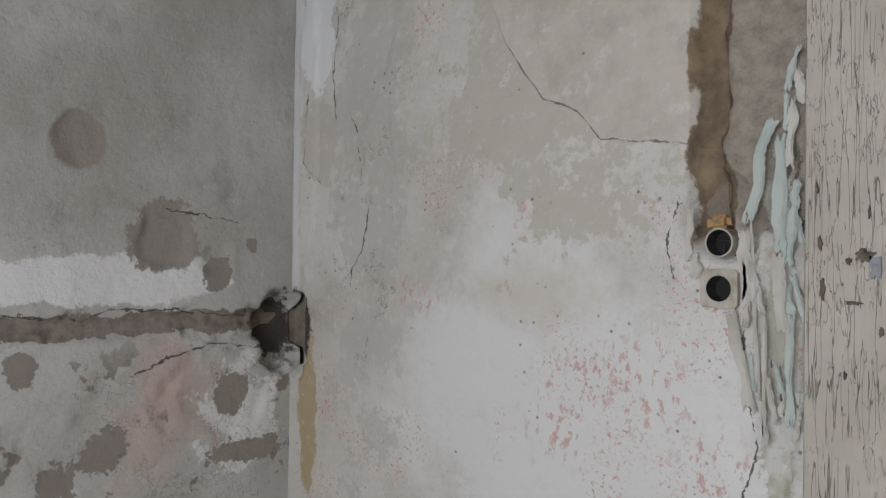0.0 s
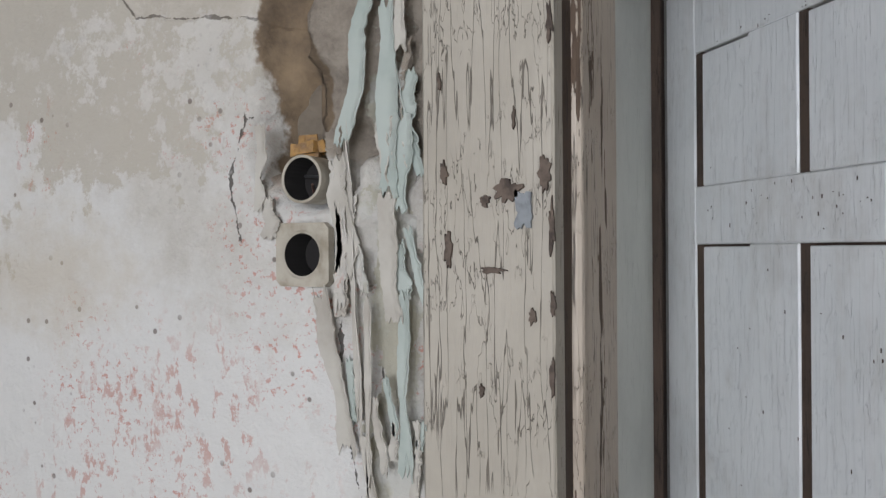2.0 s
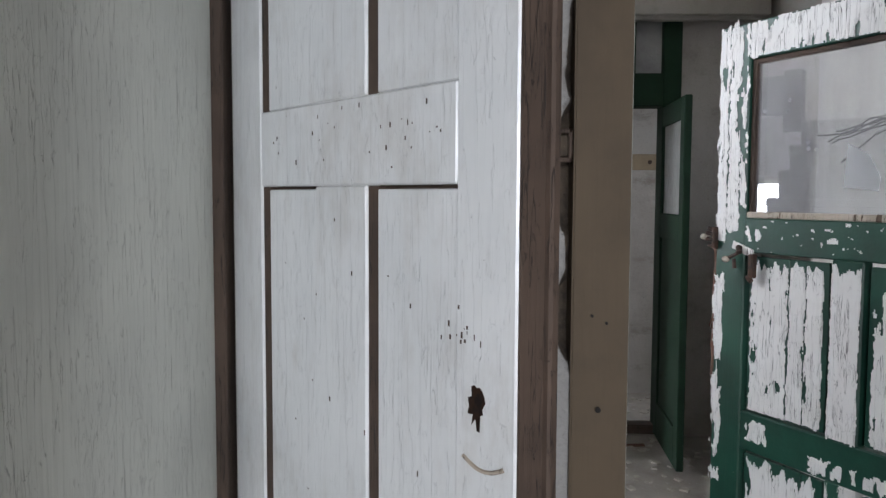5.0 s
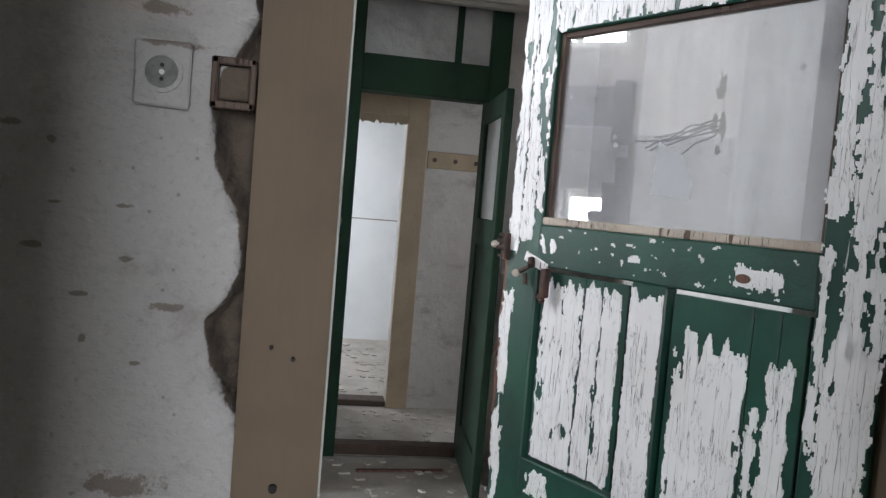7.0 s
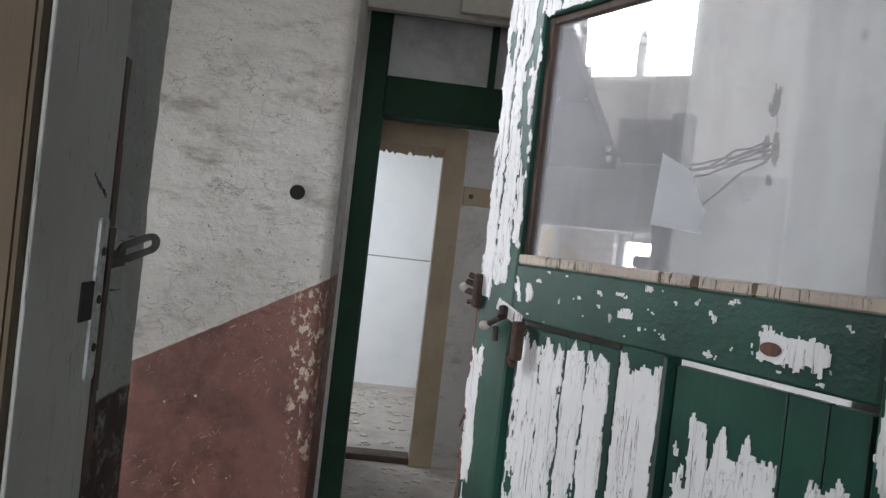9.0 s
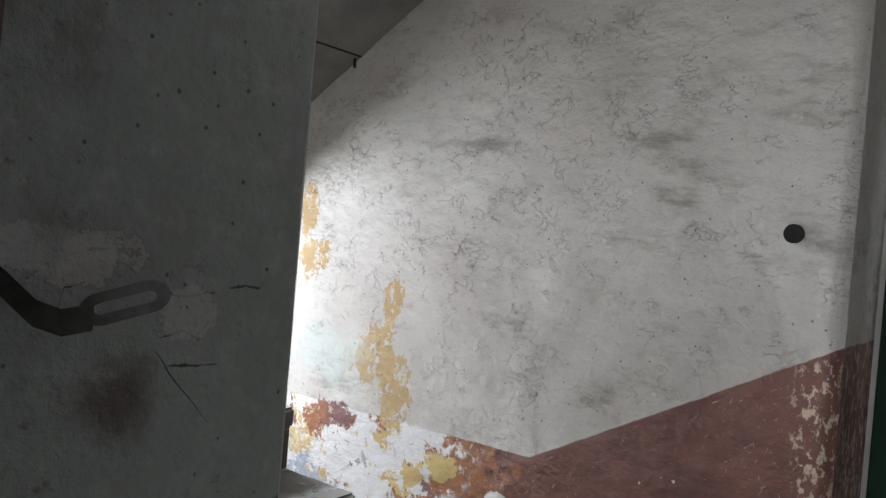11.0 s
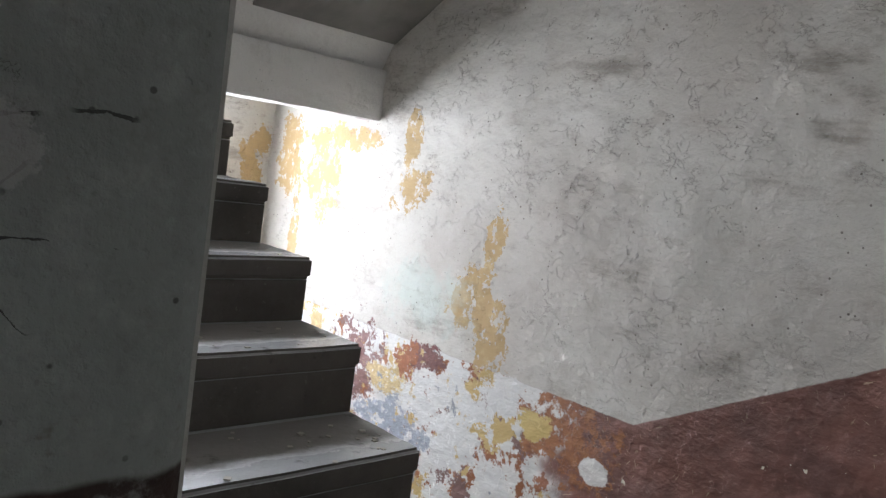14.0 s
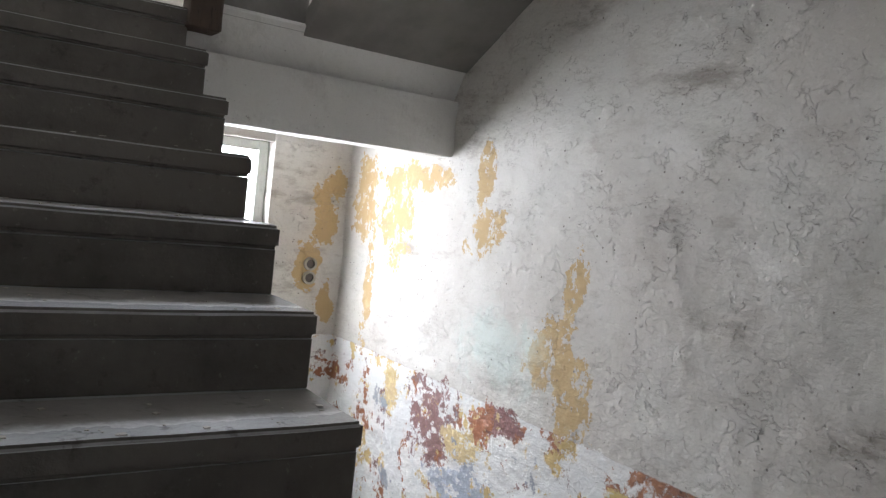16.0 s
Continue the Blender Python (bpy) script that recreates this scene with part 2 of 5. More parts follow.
patch = k.blob(k.y, k.z, 1.62, 1.10, 0.24, 0.24, 0.6, 6, 0.05, 8.0)
c = k.mix(k.edge, c, (0.15, 0.125, 0.10))
# other side of the corner hole, its inner shade painted near black
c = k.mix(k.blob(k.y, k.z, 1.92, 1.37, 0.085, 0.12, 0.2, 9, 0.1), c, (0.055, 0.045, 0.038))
for n, (by, bz, bu, bv) in enumerate(((1.677, 1.553, 0.05, 0.05), (1.80, 1.656, 0.022, 0.03), (1.74, 1.18, 0.06, 0.09), (1.80, 0.97, 0.16, 0.04), (1.32, 1.04, 0.07, 0.06), (1.20, 0.98, 0.07, 0.05), (1.1, 1.3, 0.04, 0.05))):
    c = k.mix(k.blob(k.y, k.z, by, bz, bu, bv, 0.30, 11, 0.05, n * 6.0), c, (0.23, 0.20, 0.17))
    c = k.mix(k.math("MULTIPLY", k.edge, 0.7), c, (0.08, 0.065, 0.055))
c = k.mix(k.math("MULTIPLY", k.blob(k.y, k.z, 1.52, 1.25, 0.10, 0.10, 0.3, 7, 0.4, 3.0), 0.6), c, (0.45, 0.33, 0.29))
for n, line in enumerate((((0.8, 1.47), (1.05, 1.44), (1.27, 1.42), (1.33, 1.45), (1.52, 1.44), (1.8, 1.41)), ((1.5, 1.75), (1.62, 1.74), (1.75, 1.72)), ((1.40, 1.25), (1.52, 1.30), (1.68, 1.33), (1.85, 1.31)))):
    c = k.mix(k.math("MULTIPLY", k.crack(k.y, k.z, line, 0.005, 0.06, n * 3.0), 0.9), c, (0.05, 0.042, 0.035))
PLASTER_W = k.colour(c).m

k = plaster("dusty_white_plaster", (0.50, 0.48, 0.45), (0.40, 0.37, 0.34), (0.27, 0.24, 0.21), 41.0, 0.5, True)
PLASTER_B = k.colour(k.base).m
# white plaster again, colour lowered to stand for the dim lobby
k = plaster("dimmed_crumbled_plaster", (0.33, 0.32, 0.305), (0.26, 0.25, 0.232), (0.15, 0.135, 0.12), 43.0, 0.5, True)
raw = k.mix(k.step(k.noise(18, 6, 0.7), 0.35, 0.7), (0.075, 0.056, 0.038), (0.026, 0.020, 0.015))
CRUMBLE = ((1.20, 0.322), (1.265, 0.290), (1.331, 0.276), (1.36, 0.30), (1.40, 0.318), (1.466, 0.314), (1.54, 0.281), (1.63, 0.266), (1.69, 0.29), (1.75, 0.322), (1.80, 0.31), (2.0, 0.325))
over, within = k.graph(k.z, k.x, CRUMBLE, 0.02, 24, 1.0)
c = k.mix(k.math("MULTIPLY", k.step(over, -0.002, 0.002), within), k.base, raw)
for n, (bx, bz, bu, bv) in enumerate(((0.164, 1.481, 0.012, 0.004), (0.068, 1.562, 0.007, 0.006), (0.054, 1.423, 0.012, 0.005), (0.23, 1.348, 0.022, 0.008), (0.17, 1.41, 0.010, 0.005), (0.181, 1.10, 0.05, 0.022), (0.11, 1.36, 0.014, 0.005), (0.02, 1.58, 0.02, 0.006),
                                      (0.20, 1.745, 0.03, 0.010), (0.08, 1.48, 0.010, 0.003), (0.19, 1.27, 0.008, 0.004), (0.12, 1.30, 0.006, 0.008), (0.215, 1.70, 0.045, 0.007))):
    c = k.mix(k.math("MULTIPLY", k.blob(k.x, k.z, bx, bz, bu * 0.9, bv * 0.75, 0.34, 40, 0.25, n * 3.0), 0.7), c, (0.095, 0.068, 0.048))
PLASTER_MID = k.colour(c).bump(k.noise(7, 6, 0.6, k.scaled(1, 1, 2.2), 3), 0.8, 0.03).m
k = plaster("plain_old_plaster", (0.52, 0.50, 0.46), (0.42, 0.40, 0.36), (0.32, 0.29, 0.26), 51.0, 0.5)
PLASTER_P = k.colour(k.base).m
k = plaster("dark_reveal_plaster", (0.31, 0.325, 0.30), (0.25, 0.255, 0.235), (0.165, 0.16, 0.145), 61.0, 0.9)
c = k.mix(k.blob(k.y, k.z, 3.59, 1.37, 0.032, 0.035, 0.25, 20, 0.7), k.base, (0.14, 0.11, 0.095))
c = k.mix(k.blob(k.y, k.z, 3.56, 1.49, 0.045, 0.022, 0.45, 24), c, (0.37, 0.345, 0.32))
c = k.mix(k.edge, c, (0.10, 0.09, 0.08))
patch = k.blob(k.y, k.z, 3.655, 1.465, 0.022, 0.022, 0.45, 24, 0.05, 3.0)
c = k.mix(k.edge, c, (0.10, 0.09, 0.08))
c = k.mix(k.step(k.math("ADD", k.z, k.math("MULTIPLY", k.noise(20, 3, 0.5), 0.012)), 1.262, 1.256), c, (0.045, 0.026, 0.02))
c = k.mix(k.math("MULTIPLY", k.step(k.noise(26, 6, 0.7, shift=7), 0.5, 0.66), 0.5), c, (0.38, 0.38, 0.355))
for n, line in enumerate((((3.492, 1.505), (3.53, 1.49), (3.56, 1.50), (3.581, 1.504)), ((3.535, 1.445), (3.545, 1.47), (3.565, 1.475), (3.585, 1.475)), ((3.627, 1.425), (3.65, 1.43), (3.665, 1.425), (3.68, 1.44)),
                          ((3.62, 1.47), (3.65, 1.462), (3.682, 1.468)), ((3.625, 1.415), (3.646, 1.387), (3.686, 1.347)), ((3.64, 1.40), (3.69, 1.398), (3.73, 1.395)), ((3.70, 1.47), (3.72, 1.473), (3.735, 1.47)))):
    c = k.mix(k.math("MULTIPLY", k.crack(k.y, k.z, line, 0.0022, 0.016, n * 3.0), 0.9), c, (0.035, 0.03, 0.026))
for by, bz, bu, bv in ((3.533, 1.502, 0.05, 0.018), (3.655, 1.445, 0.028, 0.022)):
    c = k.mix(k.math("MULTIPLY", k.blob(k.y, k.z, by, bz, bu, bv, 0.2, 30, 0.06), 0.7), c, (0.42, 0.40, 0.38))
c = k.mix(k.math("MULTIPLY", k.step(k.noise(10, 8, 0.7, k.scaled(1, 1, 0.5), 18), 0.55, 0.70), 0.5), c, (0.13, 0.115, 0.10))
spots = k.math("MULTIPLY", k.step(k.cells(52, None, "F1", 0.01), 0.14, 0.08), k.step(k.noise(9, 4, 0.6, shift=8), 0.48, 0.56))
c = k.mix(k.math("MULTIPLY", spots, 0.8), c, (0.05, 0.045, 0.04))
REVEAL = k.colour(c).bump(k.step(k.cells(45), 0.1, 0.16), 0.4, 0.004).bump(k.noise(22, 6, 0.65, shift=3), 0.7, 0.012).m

# stair hall wall: white above, red-brown oil paint dado that follows the floor, flaked coats near the stair
k = plaster("hall_plaster", (0.62, 0.60, 0.56), (0.53, 0.50, 0.46), (0.42, 0.38, 0.34), 71.0, 0.55, True)
c = k.base
line = k.math("MAXIMUM", 0.66, k.math("ADD", 0.66, k.math("MULTIPLY", k.math("ADD", k.x, 0.66), 0.555)))
line = k.math("MINIMUM", k.math("SUBTRACT", line, 0.008), 1.285)
under = k.math("SUBTRACT", line, k.math("ADD", k.z, k.math("MULTIPLY", k.math("SUBTRACT", k.noise(12, 4, 0.6), 0.5), 0.02)))
dado = k.step(under, -0.004, 0.004)
red = k.mix(k.step(k.noise(5, 6, 0.65, shift=4), 0.4, 0.66), (0.20, 0.085, 0.066), (0.13, 0.056, 0.046))
scr = None
for turn in (0.6, -0.5, 1.25, -1.1):
    mp = k.t.nodes.new("ShaderNodeMapping")
    mp.vector_type = "TEXTURE"
    k.put(mp.inputs[0], k.p)
    mp.inputs["Rotation"].default_value, mp.inputs["Scale"].default_value = (0, turn, 0), (1.0, 1.0, 0.16)
    one = k.step(k.noise(17, 3, 0.6, mp.outputs[0], turn * 5), 0.66, 0.69)
    scr = one if scr is None else k.math("MAXIMUM", scr, one)
scr = k.math("MULTIPLY", scr, k.step(k.noise(3.6, 3, 0.6, shift=17), 0.42, 0.56))
red = k.mix(k.math("MULTIPLY", scr, 0.8), red, (0.55, 0.42, 0.30))
red = k.mix(k.step(k.noise(22, 4, 0.6, shift=12), 0.685, 0.70), red, (0.62, 0.56, 0.48))
edgewear = k.math("MULTIPLY", k.blob(k.x, k.z, 0.42, 0.95, 0.075, 0.5, 0.2, 9, 0.3, 6.0), k.step(k.noise(34, 7, 0.7, k.scaled(1, 1, 0.6), 22), 0.52, 0.56))
red = k.mix(edgewear, red, (0.58, 0.47, 0.36))
c = k.mix(dado, c, red)
west = k.step(k.math("ADD", k.x, k.math("MULTIPLY", k.noise(3, 4, 0.6), 0.8)), -0.45, -0.70)
coats = k.mix(k.step(k.noise(6.5, 7, 0.68, shift=21), 0.52, 0.54), (0.72, 0.71, 0.69), (0.28, 0.10, 0.04))
coats = k.mix(k.step(k.noise(5.0, 6, 0.62, shift=25), 0.53, 0.55), coats, (0.55, 0.40, 0.17))
coats = k.mix(k.step(k.noise(6, 6, 0.66, shift=29), 0.57, 0.59), coats, (0.20, 0.11, 0.10))
coats = k.mix(k.step(k.noise(6.6, 8, 0.72, shift=33), 0.48, 0.51), coats, (0.68, 0.68, 0.67))
coats = k.mix(k.step(k.noise(4.0, 7, 0.66, shift=36), 0.60, 0.63), coats, (0.30, 0.32, 0.36))
c = k.mix(k.math("MULTIPLY", dado, west), c, coats)
c = k.mix(k.math("MULTIPLY", k.math("MULTIPLY", dado, k.blob(k.x, k.z, -0.98, 0.50, 0.24, 0.16, 0.35, 9)), k.step(k.noise(16, 6, 0.7, shift=91), 0.40, 0.50)), c, k.mix(k.step(k.noise(20, 5, 0.7), 0.4, 0.65), (0.33, 0.13, 0.05), (0.20, 0.075, 0.04)))
c = k.mix(k.blob(k.x, k.z, -1.12, 0.50, 0.10, 0.06, 0.22, 9), c, (0.58, 0.44, 0.17))
c = k.mix(k.blob(k.x, k.z, -0.80, 0.42, 0.07, 0.045, 0.15, 9), c, (0.72, 0.71, 0.69))
ochre = (0.47, 0.335, 0.17)
for n, (bx, bz, bu, bv) in enumerate(((-2.12, 1.62, 0.05, 0.12), (-2.08, 1.36, 0.11, 0.10), (-1.48, 1.20, 0.045, 0.14), (-1.58, 0.93, 0.10, 0.10),
                                      (-1.42, 0.80, 0.08, 0.18), (-3.22, 1.48, 0.12, 0.18), (-2.86, 1.40, 0.13, 0.22), (-2.65, 1.6, 0.2, 0.05), (-3.1, 1.05, 0.04, 0.25))):
    c = k.mix(k.math("MULTIPLY", k.blob(k.x, k.z, bx, bz, bu * 1.15, bv * 1.1, 0.36, 8, 0.05, n * 3.0), k.step(k.noise(17, 7, 0.7, k.scaled(1, 1, 0.7), n + 40.0), 0.43, 0.46)), c, k.mix(k.step(k.noise(14, 5, 0.65), 0.5, 0.75), ochre, (0.62, 0.50, 0.30)))
for n, (by, bz, bu, bv) in enumerate(((5.86, 1.05, 0.07, 0.16), (5.93, 1.35, 0.07, 0.15), (6.0, 1.52, 0.05, 0.10), (5.98, 0.85, 0.05, 0.10))):
    c = k.mix(k.math("MULTIPLY", k.blob(k.y, k.z, by, bz, bu, bv, 0.36, 8, 0.05, n * 5.0), k.step(k.x, -3.43, -3.44)), c, ochre)
for n, (bx, bz, bu, bv, tint) in enumerate(((-2.35, 0.48, 0.16, 0.15, (0.20, 0.105, 0.10)), (-1.80, 0.60, 0.12, 0.05, (0.18, 0.08, 0.075)), (-2.05, 0.42, 0.14, 0.06, (0.55, 0.42, 0.22)), (-2.0, 0.22, 0.2, 0.10, (0.33, 0.36, 0.42)),
                                            (-2.75, 0.52, 0.06, 0.08, (0.55, 0.42, 0.22)), (-1.95, 0.55, 0.07, 0.08, (0.30, 0.11, 0.05)), (-1.75, 0.40, 0.16, 0.10, (0.72, 0.72, 0.71)), (-1.30, 0.60, 0.14, 0.04, (0.70, 0.69, 0.67)))):
    c = k.mix(k.math("MULTIPLY", k.blob(k.x, k.z, bx, bz, bu * 1.2, bv * 1.2, 0.34, 9, 0.05, n * 7.0 + 2), k.step(k.noise(18, 8, 0.72, k.scaled(0.7, 1, 1), n + 60.0), 0.44, 0.48)), c, k.mix(k.step(k.noise(30, 6, 0.7), 0.45, 0.7), tint, tuple(min(0.75, q * 1.5) for q in tint)))
cool = k.math("MULTIPLY", k.blob(k.x, k.z, -1.9, 0.9, 0.25, 0.14, 0.3, 6, 0.5), 0.4)
c = k.mix(cool, c, (0.50, 0.64, 0.60))
k.bump(k.step(k.noise(6.5, 6, 0.62, shift=21), 0.47, 0.49), 0.3, 0.004)
flake = k.step(k.math("ABSOLUTE", k.math("SUBTRACT", k.noise(3.4, 6, 0.62, shift=45), 0.5)), 0.012, 0.0)
k.bump(k.math("MULTIPLY", flake, k.math("MULTIPLY", k.step(k.x, -0.2, -1.0), k.step(k.noise(2.4, 2, 0.5, shift=83), 0.50, 0.60))), 0.35, 0.008)
lifted = k.math("MULTIPLY", k.step(k.cells(6.5, k.scaled(1, 1, 0.8), "DISTANCE_TO_EDGE", 0.5), 0.030, 0.004), k.step(k.noise(11, 6, 0.66, shift=87), 0.53, 0.60))
lifted = k.math("MULTIPLY", lifted, k.step(k.x, 0.1, -1.0))
c = k.mix(k.math("MULTIPLY", lifted, 0.06), c, (0.30, 0.27, 0.24))
k.bump(lifted, 0.9, 0.008)
k.rough(k.mix(dado, (0.9, 0.9, 0.9), (0.5, 0.5, 0.5)))
curl = k.math("MULTIPLY", k.step(k.math("ABSOLUTE", k.math("SUBTRACT", k.noise(11, 4, 0.6, k.scaled(1, 1, 1.8), 55), 0.5)), 0.012, 0.004), k.step(k.noise(5, 2, 0.5, shift=58), 0.54, 0.60))
curl = k.math("MULTIPLY", curl, k.math("SUBTRACT", 1.0, dado))
c = k.mix(k.math("MULTIPLY", curl, 0.32), c, (0.24, 0.21, 0.18))
flyspeck = k.math("MULTIPLY", k.step(k.cells(24), 0.12, 0.07), k.step(k.noise(6, 3, 0.6, shift=92), 0.48, 0.56))
c = k.mix(k.math("MULTIPLY", flyspeck, k.math("SUBTRACT", 0.8, k.math("MULTIPLY", dado, 0.8))), c, (0.10, 0.085, 0.07))
smear = k.step(k.noise(3.2, 9, 0.74, k.scaled(1, 1, 3.2), 95), 0.54, 0.72)
c = k.mix(k.math("MULTIPLY", smear, k.math("SUBTRACT", 0.5, k.math("MULTIPLY", dado, 0.5))), c, (0.22, 0.18, 0.145))
k.bump(curl, 0.8, 0.008).bump(k.noise(8, 6, 0.6, k.scaled(1, 1, 1.5), 66), 0.45, 0.03).bump(k.noise(34, 7, 0.72, k.scaled(1, 1, 1.4), 67), 0.10, 0.006)
HALL = k.colour(c).m


def painted_wood(name, paint, paint2, wood, chips=0.66, crack=0.5, gloss=0.5, along="z", alligator=True, amount=1.0, grime=0.0):
    """Old paint on boards: long cracks along the grain, chips down to the wood."""
    k = Kit(name, gloss)
    sc = {"z": (1, 1, 0.05), "x": (0.09, 1, 1), "y": (1, 0.09, 1)}[along]
    v = k.scaled(*sc)
    c = k.mix(k.step(k.noise(4, 6, 0.6), 0.35, 0.7), paint, paint2)
    grain = k.noise(70, 5, 0.65, v)
    c = k.mix(k.math("MULTIPLY", k.step(grain, 0.5, 0.8), 0.18), c, tuple(q * 0.7 for q in paint2))
    h = k.math("MULTIPLY", grain, 0.4)
    chip = k.math("ADD", k.math("MULTIPLY", k.noise(16, 6, 0.68, k.scaled(*[max(s, 0.28) for s in sc])), 0.6), k.math("MULTIPLY", k.noise(60, 4, 0.6, v, 3), 0.4))
    off = k.step(chip, chips, chips + 0.012)
    if alligator:
        line = k.step(k.math("ABSOLUTE", k.math("SUBTRACT", k.noise(58, 3, 0.5, v, 7), 0.5)), 0.011 * amount, 0.003 * amount)
        line = k.math("MULTIPLY", line, k.step(k.noise(9, 3, 0.6, shift=19), 0.38, 0.50))
        fine = k.step(k.math("ABSOLUTE", k.math("SUBTRACT", k.noise(85, 3, 0.6, k.scaled(*[q if q == 1 else 0.2 for q in sc]), 27), 0.5)), 0.010 * amount, 0.003 * amount)
        line = k.math("MAXIMUM", line, k.math("MULTIPLY", fine, k.step(k.noise(14, 3, 0.6, shift=29), 0.48, 0.58)))
        c = k.mix(k.math("MULTIPLY", line, crack), c, tuple(q * 0.35 for q in wood))
        h = k.math("SUBTRACT", h, line)
    c = k.mix(off, c, k.mix(k.step(grain, 0.4, 0.7), wood, tuple(q * 0.6 for q in wood)))
    if grime:
        dirt = k.math("ADD", k.math("MULTIPLY", k.noise(3.2, 7, 0.66, shift=71), 0.6), k.math("MULTIPLY", k.noise(24, 5, 0.7, k.scaled(1, 1, 0.35), 73), 0.4))
        c = k.mix(k.math("MULTIPLY", k.step(dirt, 0.47, 0.66), grime), c, (0.34, 0.29, 0.23))
    k.bump(k.math("SUBTRACT", h, k.math("MULTIPLY", off, 0.8)), 0.8, 0.005)
    k.rough(k.mix(off, (gloss,) * 3, (0.9,) * 3))
    return k.colour(c).m


CASING = painted_wood("cracked_cream_paint", (0.41, 0.375, 0.315), (0.33, 0.298, 0.245), (0.17, 0.125, 0.09), 0.645, 0.7, 0.6, amount=0.85)
JAMB = painted_wood("worn_cream_paint", (0.52, 0.45, 0.37), (0.40, 0.33, 0.26), (0.13, 0.09, 0.063), 0.555, 0.8, 0.6)
WHITE_DOOR = painted_wood("white_gloss_paint", (0.79, 0.80, 0.80), (0.72, 0.735, 0.74), (0.10, 0.07, 0.05), 0.66, 0.06, 0.24, amount=0.3, grime=0.28)
WHITE_WOOD = painted_wood("pale_green_white_paint", (0.60, 0.61, 0.56), (0.52, 0.53, 0.49), (0.08, 0.06, 0.05), 0.69, 0.3, 0.5, amount=0.5)
JAMB_GREY = painted_wood("grey_green_jamb_paint", (0.34, 0.345, 0.31), (0.28, 0.28, 0.25), (0.06, 0.045, 0.035), 0.66, 0.5, 0.55, amount=0.4)
BEIGE = painted_wood("beige_oil_paint", (0.100, 0.070, 0.040), (0.072, 0.050, 0.029), (0.06, 0.04, 0.028), 0.63, 0.12, 0.75, alligator=False, grime=0.0)
CREAM_FAR = painted_wood("yellowed_cream_paint", (0.36, 0.28, 0.18), (0.29, 0.225, 0.145), (0.12, 0.08, 0.05), 0.70, 0.4, 0.6, amount=0.4)
BROWN = painted_wood("bare_brown_wood", (0.085, 0.056, 0.04), (0.055, 0.037, 0.027), (0.05, 0.033, 0.025), 0.62, 0.8, 0.8)
GREEN = painted_wood("dark_green_paint", (0.012, 0.070, 0.045), (0.007, 0.036, 0.025), (0.62, 0.62, 0.60), 0.625, 0.5, 0.42, alligator=False)
GREEN_RAIL = painted_wood("dark_green_rail_paint", (0.012, 0.070, 0.045), (0.007, 0.036, 0.025), (0.10, 0.07, 0.05), 0.66, 0.5, 0.42, along="x", alligator=False)
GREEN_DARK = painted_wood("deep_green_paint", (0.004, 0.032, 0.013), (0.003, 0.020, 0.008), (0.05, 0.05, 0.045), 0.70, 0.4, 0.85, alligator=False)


def flaked(name, cover, fade=0.0):
    """White paint that has flaked in tall rags off green paint."""
    k = Kit(name, 0.5)
    green = k.mix(k.step(k.noise(9, 5, 0.6), 0.35, 0.7), (0.016, 0.085, 0.055), (0.010, 0.050, 0.034))
    white = k.mix(k.step(k.noise(7, 6, 0.65), 0.4, 0.72), (0.74, 0.73, 0.71), (0.60, 0.58, 0.55))
    n = k.math("ADD", k.math("MULTIPLY", k.noise(9, 5, 0.62, k.scaled(1, 1, 0.30), 5), 0.55), k.math("MULTIPLY", k.noise(52, 5, 0.72, k.scaled(1, 1, 0.16), 2), 0.45))
    if fade:
        n = k.math("ADD", n, k.math("MULTIPLY", k.step(k.math("ADD", k.z, k.math("MULTIPLY", k.math("SUBTRACT", k.noise(30, 3, 0.6, k.scaled(1, 1, 0.05), 4), 0.5), 0.35)), fade, fade + 0.05), 0.4))
    on = k.step(n, cover + 0.004, cover - 0.004)
    line = k.step(k.math("ABSOLUTE", k.math("SUBTRACT", k.noise(22, 2, 0.5, k.scaled(1, 1, 0.07), 9), 0.5)), 0.010, 0.004)
    line = k.math("MULTIPLY", line, k.step(k.noise(5, 2, 0.5, shift=23), 0.46, 0.54))
    white = k.mix(line, white, (0.10, 0.09, 0.08))
    white = k.mix(k.step(k.noise(55, 4, 0.6), 0.70, 0.73), white, (0.06, 0.09, 0.07))
    k.colour(k.mix(on, green, white))
    k.bump(on, 0.8, 0.004).bump(k.noise(60, 4, 0.6, k.scaled(1, 1, 0.1)), 0.3, 0.003)
    return k.m


FLAKE_MOST = flaked("white_flaking_off_green", 0.512)
FLAKE_HALF = flaked("white_remains_on_green", 0.49)
FLAKE_TOP = flaked("white_rail_paint", 0.60)

k = Kit("worn_stone_tread_glare", 0.45)
c = k.mix(k.step(k.noise(3, 6, 0.65), 0.4, 0.7), (0.125, 0.112, 0.097), (0.065, 0.058, 0.050))
c = k.mix(k.math("MULTIPLY", k.step(k.noise(40, 5, 0.7), 0.60, 0.70), 0.5), c, (0.26, 0.24, 0.21))
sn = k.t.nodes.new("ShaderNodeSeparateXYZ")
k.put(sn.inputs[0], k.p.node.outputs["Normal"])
# upward faces paler, in place of window light on the treads
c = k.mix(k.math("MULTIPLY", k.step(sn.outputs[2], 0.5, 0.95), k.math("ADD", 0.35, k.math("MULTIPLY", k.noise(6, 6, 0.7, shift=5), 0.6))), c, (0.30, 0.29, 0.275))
# front of each tread: window glare painted over the polished, worn nosing
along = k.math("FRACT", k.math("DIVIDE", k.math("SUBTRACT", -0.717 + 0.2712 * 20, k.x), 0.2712))
